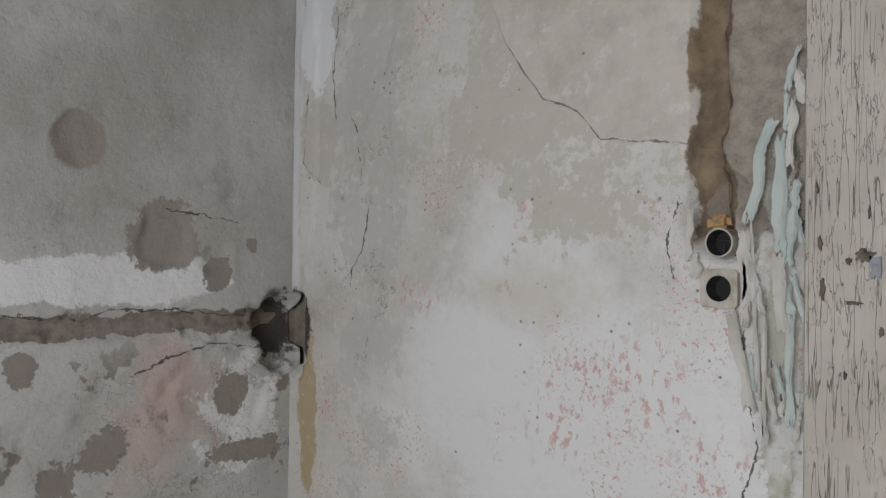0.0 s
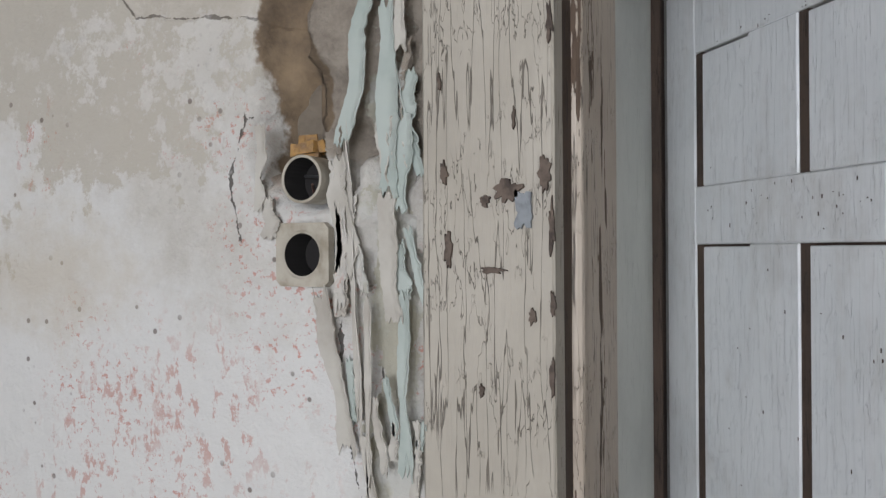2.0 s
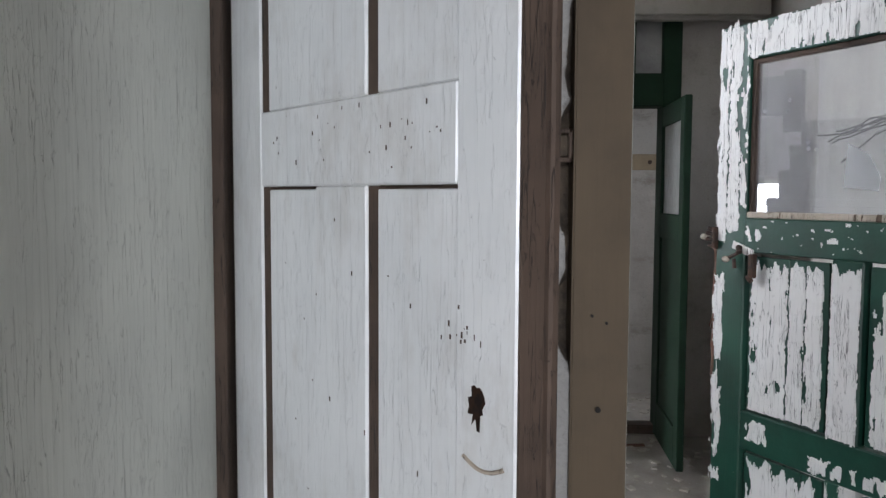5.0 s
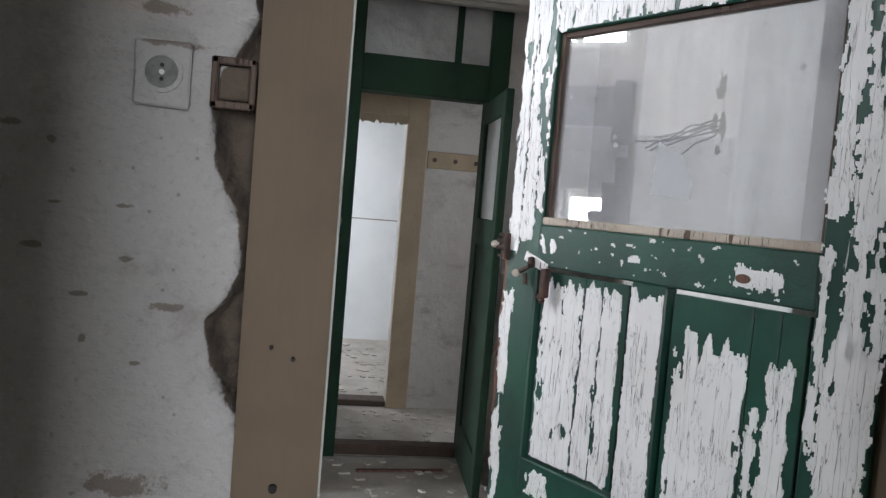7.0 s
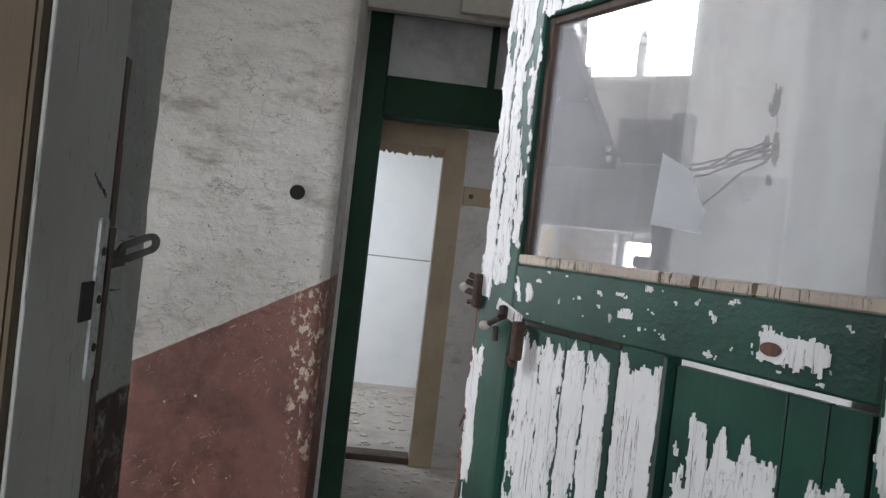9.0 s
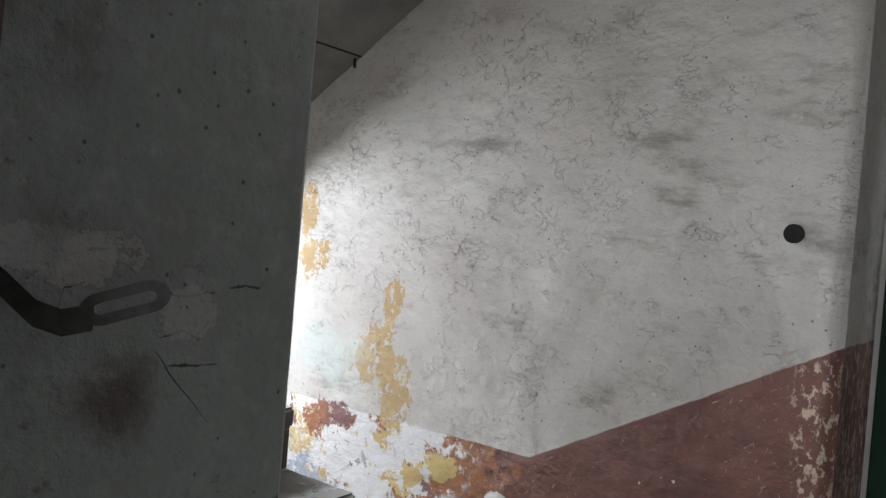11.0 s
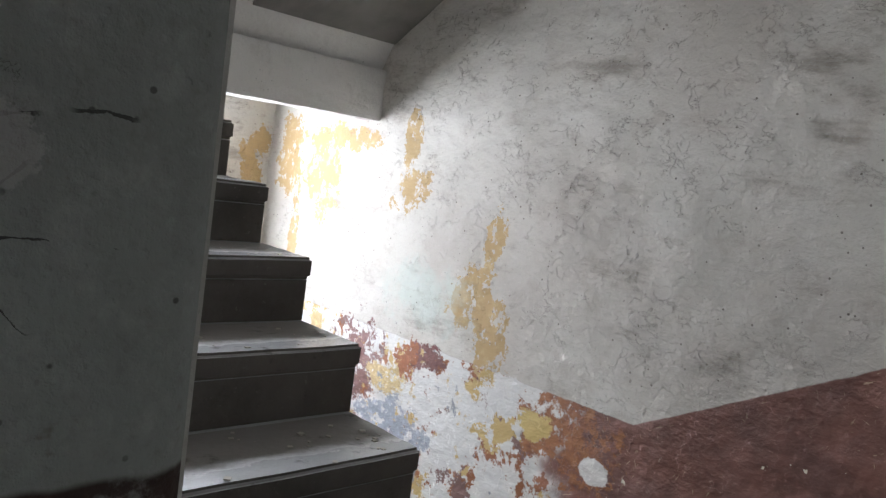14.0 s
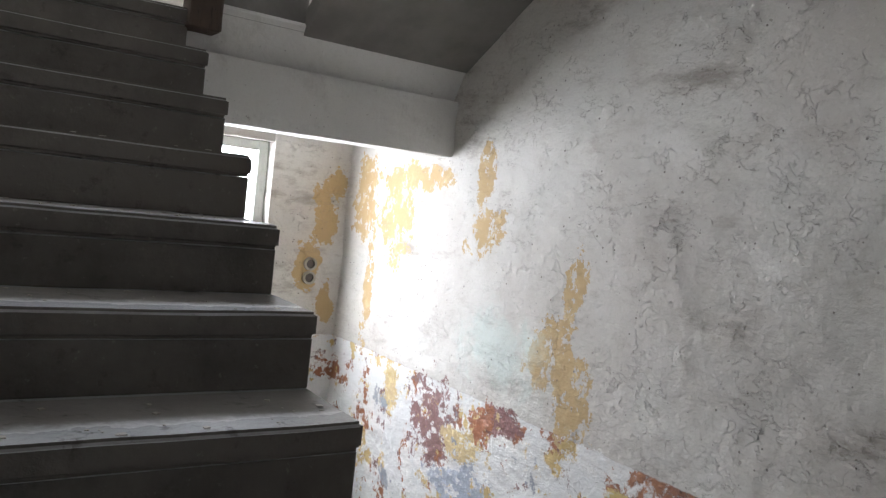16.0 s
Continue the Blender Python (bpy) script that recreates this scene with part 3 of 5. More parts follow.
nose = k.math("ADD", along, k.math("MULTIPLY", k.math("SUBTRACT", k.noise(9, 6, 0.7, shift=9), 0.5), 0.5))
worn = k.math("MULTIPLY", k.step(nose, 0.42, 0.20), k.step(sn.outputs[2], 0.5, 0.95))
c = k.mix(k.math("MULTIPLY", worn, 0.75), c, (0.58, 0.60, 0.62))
c = k.mix(k.math("MULTIPLY", k.step(k.noise(14, 8, 0.72, shift=11), 0.56, 0.66), 0.6), c, (0.045, 0.04, 0.034))
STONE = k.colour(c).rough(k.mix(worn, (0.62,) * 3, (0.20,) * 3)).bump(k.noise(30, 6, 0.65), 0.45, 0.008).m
k = Kit("grey_cement", 0.9)
c = k.mix(k.step(k.noise(4, 7, 0.65), 0.35, 0.7), (0.34, 0.325, 0.30), (0.23, 0.215, 0.195))
CEMENT = k.colour(c).bump(k.noise(45, 7, 0.7), 0.6, 0.012).m
k = Kit("rough_mortar", 0.95)
c = k.mix(k.step(k.noise(14, 7, 0.7), 0.35, 0.7), (0.30, 0.25, 0.19), (0.18, 0.145, 0.11))
MORTAR = k.colour(c).bump(k.noise(60, 7, 0.75), 0.9, 0.02).m
k = Kit("dusty_floor", 0.85)
c = k.mix(k.step(k.noise(3, 7, 0.65), 0.35, 0.7), (0.42, 0.39, 0.35), (0.28, 0.255, 0.22))
c = k.mix(k.step(k.noise(35, 5, 0.65), 0.62, 0.68), c, (0.62, 0.60, 0.57))
FLOOR = k.colour(c).bump(k.noise(25, 6, 0.7), 0.5, 0.01).m
k = Kit("grimy_ceiling", 0.95)
CEIL = k.colour(k.mix(k.step(k.noise(2.2, 6, 0.6), 0.35, 0.7), (0.40, 0.38, 0.35), (0.27, 0.25, 0.23))).bump(k.noise(30, 5, 0.6), 0.3, 0.006).m
k = Kit("dark_grey_soffit", 0.95)
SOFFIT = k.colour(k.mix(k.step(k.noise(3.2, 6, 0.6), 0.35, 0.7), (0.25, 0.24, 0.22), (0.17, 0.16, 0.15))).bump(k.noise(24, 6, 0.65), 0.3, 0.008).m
k = Kit("far_room_white", 0.9)
FAR_WHITE = k.colour(k.mix(k.step(k.noise(2.0, 6, 0.6), 0.35, 0.75), (0.76, 0.78, 0.78), (0.66, 0.69, 0.69))).bump(k.noise(30, 5, 0.6), 0.15, 0.005).m
k = Kit("yellowed_plastic", 0.45)
IVORY = k.colour(k.mix(k.step(k.noise(20, 5, 0.6), 0.4, 0.7), (0.40, 0.365, 0.30), (0.22, 0.185, 0.13))).bump(k.noise(70, 5, 0.65), 0.4, 0.003).m
k = Kit("black_hole", 0.9)
BLACK = k.colour((0.012, 0.010, 0.009)).m
k = Kit("rusted_steel", 0.7, 0.3)
RUST = k.colour(k.mix(k.step(k.noise(40, 6, 0.7), 0.4, 0.62), (0.035, 0.024, 0.020), (0.075, 0.038, 0.025))).bump(k.noise(120, 4, 0.6), 0.4, 0.002).m
k = Kit("dull_galvanised_steel", 0.45, 0.8)
STEEL = k.colour(k.mix(k.step(k.noise(50, 5, 0.6), 0.4, 0.7), (0.36, 0.36, 0.35), (0.20, 0.19, 0.18))).m
k = Kit("dull_zinc_plate", 0.5, 0.35)
ZINC = k.colour(k.mix(k.step(k.noise(90, 6, 0.7), 0.4, 0.65), (0.42, 0.44, 0.43), (0.22, 0.22, 0.21))).bump(k.noise(150, 4, 0.6), 0.3, 0.001).m
k = Kit("grey_painted_iron", 0.5, 0.3)
IRON = k.colour(k.mix(k.step(k.noise(60, 5, 0.6), 0.4, 0.7), (0.10, 0.10, 0.09), (0.055, 0.052, 0.045))).m
k = Kit("porcelain", 0.2)
PORCELAIN = k.colour((0.42, 0.37, 0.31)).m
k = Kit("brown_resin", 0.5)
RESIN = k.colour(k.mix(k.step(k.noise(40, 5, 0.6), 0.4, 0.7), (0.36, 0.20, 0.06), (0.17, 0.10, 0.05))).bump(k.noise(60, 4, 0.6), 0.8, 0.01).m
k = Kit("splintered_red_wood", 0.9)
SPLINTER = k.colour(k.mix(k.step(k.noise(50, 5, 0.65, k.scaled(1, 1, 0.08)), 0.4, 0.65), (0.15, 0.075, 0.052), (0.055, 0.032, 0.024))).bump(k.noise(60, 4, 0.6, k.scaled(1, 1, 0.08)), 0.8, 0.006).m
k = Kit("white_paper", 0.8)
PAPER = k.colour((0.82, 0.83, 0.84)).m
k = Kit("peeled_paint_white", 0.6)
FLAKE = k.colour(k.mix(k.step(k.noise(12, 5, 0.6), 0.4, 0.7), (0.44, 0.415, 0.365), (0.35, 0.32, 0.275))).m
k = Kit("peeled_paint_green", 0.6)
FLAKE_MINT = k.colour(k.mix(k.step(k.noise(12, 5, 0.6), 0.4, 0.7), (0.37, 0.405, 0.37), (0.29, 0.335, 0.30))).m
k = Kit("bare_spot", 0.9)
BARE = k.colour(k.mix(k.step(k.noise(60, 5, 0.65), 0.4, 0.65), (0.12, 0.09, 0.07), (0.05, 0.037, 0.03))).m
k = Kit("grey_filler", 0.8)
FILLER = k.colour(k.mix(k.step(k.noise(60, 5, 0.65), 0.4, 0.65), (0.22, 0.235, 0.245), (0.15, 0.16, 0.17))).m
k = Kit("black_wire", 0.6)
WIRE = k.colour((0.03, 0.03, 0.03)).m

# dusty pane: clear glass with a grey film of dirt
k = Kit("dusty_glass", 0.02)
k.colour(k.mix(k.step(k.noise(7, 6, 0.65), 0.4, 0.7), (0.66, 0.66, 0.69), (0.52, 0.52, 0.54)))
out = k.t.nodes["Material Output"]
clear, gloss, m1, m2 = k.t.nodes.new("ShaderNodeBsdfTransparent"), k.t.nodes.new("ShaderNodeBsdfGlossy"), k.t.nodes.new("ShaderNodeMixShader"), k.t.nodes.new("ShaderNodeMixShader")
gloss.inputs["Roughness"].default_value = 0.015
gloss.inputs["Color"].default_value = (0.95, 0.95, 0.98, 1)
k.rough(0.9)
film = k.math("ADD", k.math("MULTIPLY", k.noise(16, 6, 0.7, k.scaled(1, 1, 0.10)), 0.30), k.math("MULTIPLY", k.noise(3, 5, 0.6, shift=4), 0.25))
drops = k.math("MULTIPLY", k.step(k.cells(17), 0.13, 0.10), k.step(k.noise(4, 2, 0.5, shift=6), 0.50, 0.56))
k.put(m1.inputs[0], k.math("ADD", film, k.math("MULTIPLY", drops, 0.25), True))
k.put(m1.inputs[1], clear.outputs[0]), k.put(m1.inputs[2], k.b.outputs[0])
m2.inputs[0].default_value = 0.17
k.put(m2.inputs[1], m1.outputs[0]), k.put(m2.inputs[2], gloss.outputs[0])
k.put(out.inputs[0], m2.outputs[0])
GLASS = k.m
k = Kit("clear_glass", 0.02)
k.b.inputs["Transmission Weight"].default_value = 1.0
PANE = k.colour((0.95, 0.97, 0.97)).m
k = Kit("milky_plastic_sheet", 0.35)
PLASTIC = k.colour(k.mix(k.step(k.noise(6, 5, 0.6), 0.4, 0.7), (0.33, 0.325, 0.315), (0.24, 0.235, 0.23))).bump(k.noise(7, 4, 0.6), 0.8, 0.03).m
k = Kit("skylight_card", 1.0)
k.b.inputs["Emission Color"].default_value, k.b.inputs["Emission Strength"].default_value = (0.93, 0.97, 1.0, 1), 4.5
DAYLIGHT = k.colour((0.8, 0.8, 0.8)).m


# ---- mesh kit ----
def part(name, bm, material, parent=None, label=""):
    me = bpy.data.meshes.new(name)
    bmesh.ops.recalc_face_normals(bm, faces=bm.faces)
    bm.to_mesh(me)
    bm.free()
    me.materials.append(material)
    ob = new(name, me)
    if parent is not None:
        ob.parent = parent
    if label:
        ob["label"] = label
    return ob


def slab(x0, x1, y0, y1, z0, z1, bevel=0.0, segments=1, wear=0.0):
    bm = bmesh.new()
    bmesh.ops.create_cube(bm, size=1, matrix=Matrix.Translation(((x0 + x1) / 2, (y0 + y1) / 2, (z0 + z1) / 2)) @ Matrix.Diagonal((abs(x1 - x0), abs(y1 - y0), abs(z1 - z0), 1)))
    if bevel:
        bmesh.ops.bevel(bm, geom=list(bm.edges), offset=bevel, segments=segments, affect="EDGES")
    if wear:
        for _ in range(4):
            long = [e for e in bm.edges if e.calc_length() > 0.06]
            if not long:
                break
            bmesh.ops.subdivide_edges(bm, edges=long, cuts=1, use_grid_fill=True)
        for v in bm.verts:
            v.co += noise.noise_vector(v.co * 14) * wear + noise.noise_vector(v.co * 45) * wear * 0.5
    return bm


def rod(a, b, r, n=10):
    a, b = Vector(a), Vector(b)
    bm = bmesh.new()
    m = Matrix.Translation((a + b) / 2) @ (b - a).to_track_quat("Z", "Y").to_matrix().to_4x4()
    bmesh.ops.create_cone(bm, cap_ends=True, segments=n, radius1=r, radius2=r, depth=(b - a).length, matrix=m)
    return bm


def joined(*pieces):
    bm = bmesh.new()
    for piece in pieces:
        me = bpy.data.meshes.new("tmp")
        piece.to_mesh(me)
        piece.free()
        bm.from_mesh(me)
        bpy.data.meshes.remove(me)
    return bm


def moved(bm, m):
    bm.transform(m)
    return bm


def empty(name, at, label, category, turn=0.0, group=""):
    ob = new(name)
    ob.empty_display_size = 0.1
    ob.matrix_world = pose(*at, 0, 0, turn)
    return tagged(ob, label, category, group)


def structure(name, bm, material, label="", parent=None):
    ob = part(name, bm, material, parent)
    return tagged(ob, label, "", "", "structure")


def relief(name, origin, across, up, w, h, out, step, depth, material, label):
    """A wall face with real relief: depth(u, v) is how far the surface stands proud of its plane."""
    nu, nv = int(w / step) + 1, int(h / step) + 1
    o, a, b, n = (np.array(v, float) for v in (origin, across, up, out))
    verts, faces = [], []
    for j in range(nv + 1):
        for i in range(nu + 1):
            u, v = w * i / nu, h * j / nv
            verts.append(tuple(o + a * u + b * v + n * depth(u, v)))
    for j in range(nv):
        for i in range(nu):
            q = j * (nu + 1) + i
            faces.append((q, q + 1, q + nu + 2, q + nu + 1))
    me = bpy.data.meshes.new(name)
    me.from_pydata(verts, [], faces)
    if np.dot(np.cross(a, b), n) < 0:
        me.flip_normals()
    me.materials.append(material)
    for poly in me.polygons:
        poly.use_smooth = True
    return tagged(new(name, me), label, "", "", "structure")


def fuzz(u, v, f, k=0.0):
    return noise.noise(Vector((u * f + k, v * f - k, k)))


def ragged(u, v, cu, cv, ru, rv, amount=0.3, f=14.0, k=0.0):
    """1 inside a ragged patch, 0 outside, with a steep edge."""
    d = math.hypot((u - cu) / ru, (v - cv) / rv) + amount * (fuzz(u, v, f, k) + 0.5 * fuzz(u, v, f * 3, k + 5))
    return min(1.0, max(0.0, (1.04 - d) / 0.08))


# ---- structure ----
def wall(name, x0, x1, y0, y1, z0, z1, material, label):
    return structure(name, slab(x0, x1, y0, y1, z0, z1), material, label)


structure("floor", slab(-2.4, 2.4, -2.6, 3.79, -0.2, 0.0), FLOOR, "dusty grey cement floor with plaster crumbs")
structure("floor_hall", slab(0.45, 2.2, 3.79, 6.66, -0.2, 0.0), FLOOR, "dusty grey cement hall floor with crumbs")
structure("floor_back", slab(-1.3, 2.8, 6.70, 10.6, -0.2, 0.02), FLOOR, "littered pale floor behind the green doorway")
structure("floor_low", slab(-3.8, -0.64, 4.79, 6.2, -0.75, -0.55), CEMENT, "low cement passage floor beside the stair")
structure("ceiling", slab(-2.4, 2.4, -2.6, 3.6, 2.78, 2.95), CEIL, "grimy plaster ceiling")
structure("ceiling_hall", slab(-3.8, 2.2, 3.6, 6.9, 4.6, 4.75), CEIL, "high stairwell ceiling")
structure("ceiling_back", slab(-1.3, 2.8, 6.9, 10.6, 2.75, 2.9), CEIL, "pale ceiling of the back rooms")


def depth_a(u, v):
    x, z = u - 2.136, v
    d = 0.004 * fuzz(x, z, 3) + 0.0025 * fuzz(x, z, 14, 3)
    half = 0.042 + 0.012 * fuzz(x, z, 9, 7) + 0.008 * fuzz(x, z, 30, 2)
    mid = -0.625 + 0.014 * (z - 2.0) + 0.012 * fuzz(0.0, z, 6, 1)
    if z > 1.66:
        d -= 0.045 * min(1.0, max(0.0, (half - abs(x - mid)) / 0.012))
    edge = -0.565 + 0.05 * fuzz(1.0, z, 5, 4)
    if x > edge and z > 1.68:
        d -= 0.016 * min(1.0, (x - edge) / 0.02) + 0.006 * fuzz(x, z, 24, 8)
    d -= 0.030 * ragged(x, z, -0.60, 1.70, 0.085, 0.09, 0.3, 16, 2)
    d -= 0.022 * ragged(x, z, -0.475, 1.45, 0.035, 0.36, 0.5, 12, 6)
    d -= 0.006 * ragged(x, z, -0.55, 1.38, 0.05, 0.20, 0.4, 10, 9)
    d -= 0.003 * ragged(x, z, -0.93, 2.2, 0.33, 0.42, 0.35, 6, 4)
    d -= 0.003 * ragged(x, z, -1.75, 2.1, 0.12, 0.7, 0.4, 6, 5)
    d += 0.006 * ragged(x, z, -2.05, 2.1, 0.05, 0.55, 0.3, 9, 6)
    d -= 0.06 * ragged(x, z, -2.11, 1.36, 0.075, 0.13, 0.3, 12, 8)
    if min(math.hypot(x + 0.595, z - 1.553), math.hypot(x + 0.595, z - 1.648)) < 0.036:
        d = -0.055
    return d


def depth_w(u, v):
    y, z = u - 2.6, v
    d = 0.006 * fuzz(y, z, 4, 11) + 0.003 * fuzz(y, z, 16, 12)
    d -= 0.022 * ragged(y, z, 1.35, 1.405, 0.62, 0.035, 0.5, 9, 3)
    d -= 0.07 * ragged(y, z, 1.93, 1.36, 0.10, 0.13, 0.3, 12, 8)
    d -= 0.012 * ragged(y, z, 1.50, 1.66, 0.08, 0.09, 0.4, 14, 2)
    d -= 0.008 * ragged(y, z, 1.24, 1.93, 0.065, 0.075, 0.12, 14, 6)
    d -= 0.010 * ragged(y, z, 1.68, 1.60, 0.045, 0.05, 0.5, 20, 6)
    d -= 0.010 * ragged(y, z, 1.72, 1.2, 0.17, 0.15, 0.6, 12, 9)
    d -= 0.008 * ragged(y, z, 1.30, 1.05, 0.2, 0.12, 0.6, 12, 19)
    return d


structure("wall_north", slab(-2.4, -0.30, 2.03, 2.25, 0, 2.78), MORTAR, "masonry core behind the limewashed wall")
relief("wall_face_north", (-2.136, 1.96, 0), (1, 0, 0), (0, 0, 1), 1.72, 2.78, (0, -1, 0), 0.011, depth_a, PLASTER_A, "peeling limewashed wall with a chased cable slot")
wall("wall_north_right", 1.05, 2.4, 1.96, 2.25, 0, 2.78, PLASTER_P, "plain old plaster wall")
wall("wall_north_top", -0.30, 1.05, 1.975, 2.24, 2.26, 2.78, PLASTER_P, "plaster above the first doorway")
structure("wall_west", slab(-2.4, -2.215, -2.6, 2.03, 0, 2.78), MORTAR, "masonry core of the side wall")
relief("wall_face_west", (-2.136, -2.6, 0), (0, 1, 0), (0, 0, 1), 4.6, 2.78, (1, 0, 0), 0.016, depth_w, PLASTER_W, "grey patched plaster wall with a broken groove")
wall("wall_east", 2.2, 2.4, -2.6, 3.27, 0, 2.78, PLASTER_P, "plain old plaster wall")
wall("wall_south", -2.215, -0.4, -2.6, -2.4, 0, 2.78, PLASTER_P, "plain old plaster wall")
wall("wall_south_right", 1.5, 2.2, -2.6, -2.4, 0, 2.78, PLASTER_P, "plain old plaster wall")
wall("wall_south_sill", -0.4, 1.5, -2.59, -2.41, 0, 1.0, PLASTER_P, "plaster below the window")
wall("wall_south_head", -0.4, 1.5, -2.59, -2.41, 2.5, 2.78, PLASTER_P, "plaster above the window")

# lobby between the two doorways
wall("wall_lobby_west", -0.62, -0.405, 2.25, 3.27, 0, 2.78, PLASTER_P, "plaster side wall of the lobby")


def depth_b(u, v):
    x, z = u - 0.62, v
    d = 0.007 * fuzz(x, z, 5, 21) + 0.006 * max(0.0, fuzz(x, z * 1.8, 12, 25)) + 0.003 * fuzz(x, z * 1.5, 26, 22)
    bound = np.interp(z, [p[0] for p in CRUMBLE], [p[1] for p in CRUMBLE]) + 0.008 * fuzz(x, z, 30, 3)
    if 1.18 < z < 2.02 and x > bound:
        d -= min(0.06, (x - bound) * 4.0)
    d -= 0.016 * ragged(x, z, 0.20, 1.705, 0.045, 0.012, 0.3, 20, 5)
    return d


structure("wall_mid_hall", slab(-0.62, 0.37, 3.786, 3.795, 0, 2.78), PLASTER_P, "pale hall plaster beside the doorway")
structure("wall_mid", slab(-0.62, 0.33, 3.35, 3.785, 0, 2.78), MORTAR, "rubble core of the second wall")
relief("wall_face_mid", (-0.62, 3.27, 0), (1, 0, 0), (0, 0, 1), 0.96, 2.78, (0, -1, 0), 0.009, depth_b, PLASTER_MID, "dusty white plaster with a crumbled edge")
wall("wall_mid_right", 1.50, 2.4, 3.27, 3.79, 0, 2.78, PLASTER_B, "dusty plaster wall")
wall("wall_mid_top", 0.33, 1.50, 3.29, 3.78, 2.22, 4.6, PLASTER_P, "plaster above the second doorway")
wall("wall_mid_upper", -3.8, 0.33, 3.62, 3.79, 2.78, 4.6, PLASTER_P, "upper stairwell wall")
wall("wall_mid_upper_right", 1.50, 2.2, 3.62, 3.79, 2.78, 4.6, PLASTER_P, "upper stairwell wall")
wall("wall_stair_south", -3.8, -0.62, 3.58, 3.79, -0.75, 2.78, PLASTER_P, "plaster wall behind the stair")


def depth_r(u, v):
    y, z = 3.475 + u, v
    d = 0.003 * fuzz(y, z, 6, 31) + 0.0015 * fuzz(y, z, 30, 32)
    d -= 0.006 * ragged(y, z, 3.55, 1.49, 0.055, 0.03, 0.5, 22, 3)
    d -= 0.004 * ragged(y, z, 3.655, 1.47, 0.02, 0.02, 0.5, 30, 4)
    d -= 0.004 * ragged(y, z, 3.715, 1.50, 0.012, 0.013, 0.3, 30, 6)
    d -= 0.012 * max(0.0, (u - 0.295) / 0.02) ** 2 if u > 0.295 else 0.0
    return d


relief("wall_reveal", (0.386, 3.475, 0), (0, 1, 0), (0, 0, 1), 0.315, 2.3, (1, 0, 0), 0.008, depth_r, REVEAL, "dark grey plaster door reveal with brown painted base")
structure("wall_reveal_core", slab(0.33, 0.372, 3.47, 3.785, 0, 2.22), MORTAR, "masonry of the reveal")


# stair hall
def depth_n(u, v):
    x, z = u - 3.45, v - 0.6
    d = 0.010 * fuzz(x, z, 2.2, 41) + 0.006 * fuzz(x * 0.7, z * 1.5, 6, 42) + 0.0035 * fuzz(x * 0.7, z * 1.4, 15, 43) + 0.0015 * fuzz(x, z, 28, 44)
    lump = fuzz(x * 0.6, z * 1.6, 4.5, 47)
    d += 0.014 * max(0.0, lump - 0.15)
    if x > 0.44:
        d -= 0.035 * ((x - 0.44) / 0.04) ** 2
    return d


relief("wall_hall", (-3.45, 6.063, -0.6), (1, 0, 0), (0, 0, 1), 3.93, 5.2, (0, -1, 0), 0.018, depth_n, HALL, "stained white wall with a red-brown dado")
structure("wall_hall_core", slab(-3.8, 0.44, 6.12, 6.7, -0.75, 4.6), MORTAR, "masonry core of the hall wall")
wall("wall_hall_return", 0.44, 0.478, 6.10, 6.66, 0, 4.6, HALL, "plaster return beside the green frame")
wall("wall_hall_end_cap", -3.62, -3.45, 5.12, 6.12, 3.95, 4.6, PLASTER_P, "plaster above the upper window")
wall("wall_hall_end_jamb", -3.62, -3.45, 6.04, 6.12, 2.93, 3.95, PLASTER_P, "plaster beside the upper window")
wall("wall_hall_end_spur", -3.62, -3.46, 4.78, 5.12, 2.93, 4.6, PLASTER_P, "plaster beside the upper window")
wall("wall_hall_end", -3.62, -3.45, 5.59, 6.12, -0.6, 2.93, HALL, "white plaster end wall with ochre patches")
wall("wall_hall_end_left", -3.62, -3.45, 3.79, 4.78, -0.6, 4.6, PLASTER_P, "white plaster end wall")
wall("wall_hall_end_sill", -3.62, -3.46, 4.78, 5.59, -0.6, 0.8, PLASTER_P, "plaster below the landing window")
wall("wall_hall_end_mid", -3.62, -3.46, 4.78, 5.59, 1.72, 2.93, PLASTER_P, "plaster between the windows")
wall("wall_hall_east", 2.0, 2.2, 3.79, 6.66, 0, 4.6, PLASTER_B, "dusty plaster wall")
k = plaster("whitewashed_pier_plaster", (0.74, 0.73, 0.71), (0.66, 0.65, 0.62), (0.50, 0.48, 0.45), 91.0, 0.5)
c = k.base
for by, bz, bu, bv in ((4.63, 1.98, 0.03, 0.045), (4.60, 1.85, 0.022, 0.045), (4.66, 1.86, 0.018, 0.04), (4.62, 1.77, 0.02, 0.016)):
    c = k.mix(k.blob(k.y, k.z, by, bz, bu, bv, 0.3, 22, 0.1), c, (0.10, 0.09, 0.085))
PIER = k.colour(c).m
wall("wall_hall_pier", 1.72, 2.0, 3.79, 5.30, 0, 4.6, PIER, "whitewashed wall pier with broken cable holes")
wall("wall_green_left", 0.30, 0.50, 6.66, 6.83, 0, 4.6, PLASTER_B, "plaster beside the green frame")
wall("wall_green_right", 1.46, 2.8, 6.66, 6.83, 0, 4.6, PLASTER_B, "dusty plaster wall")
wall("wall_green_top", 0.50, 1.46, 6.67, 6.82, 2.72, 4.6, PLASTER_B, "dusty plaster above the transom")

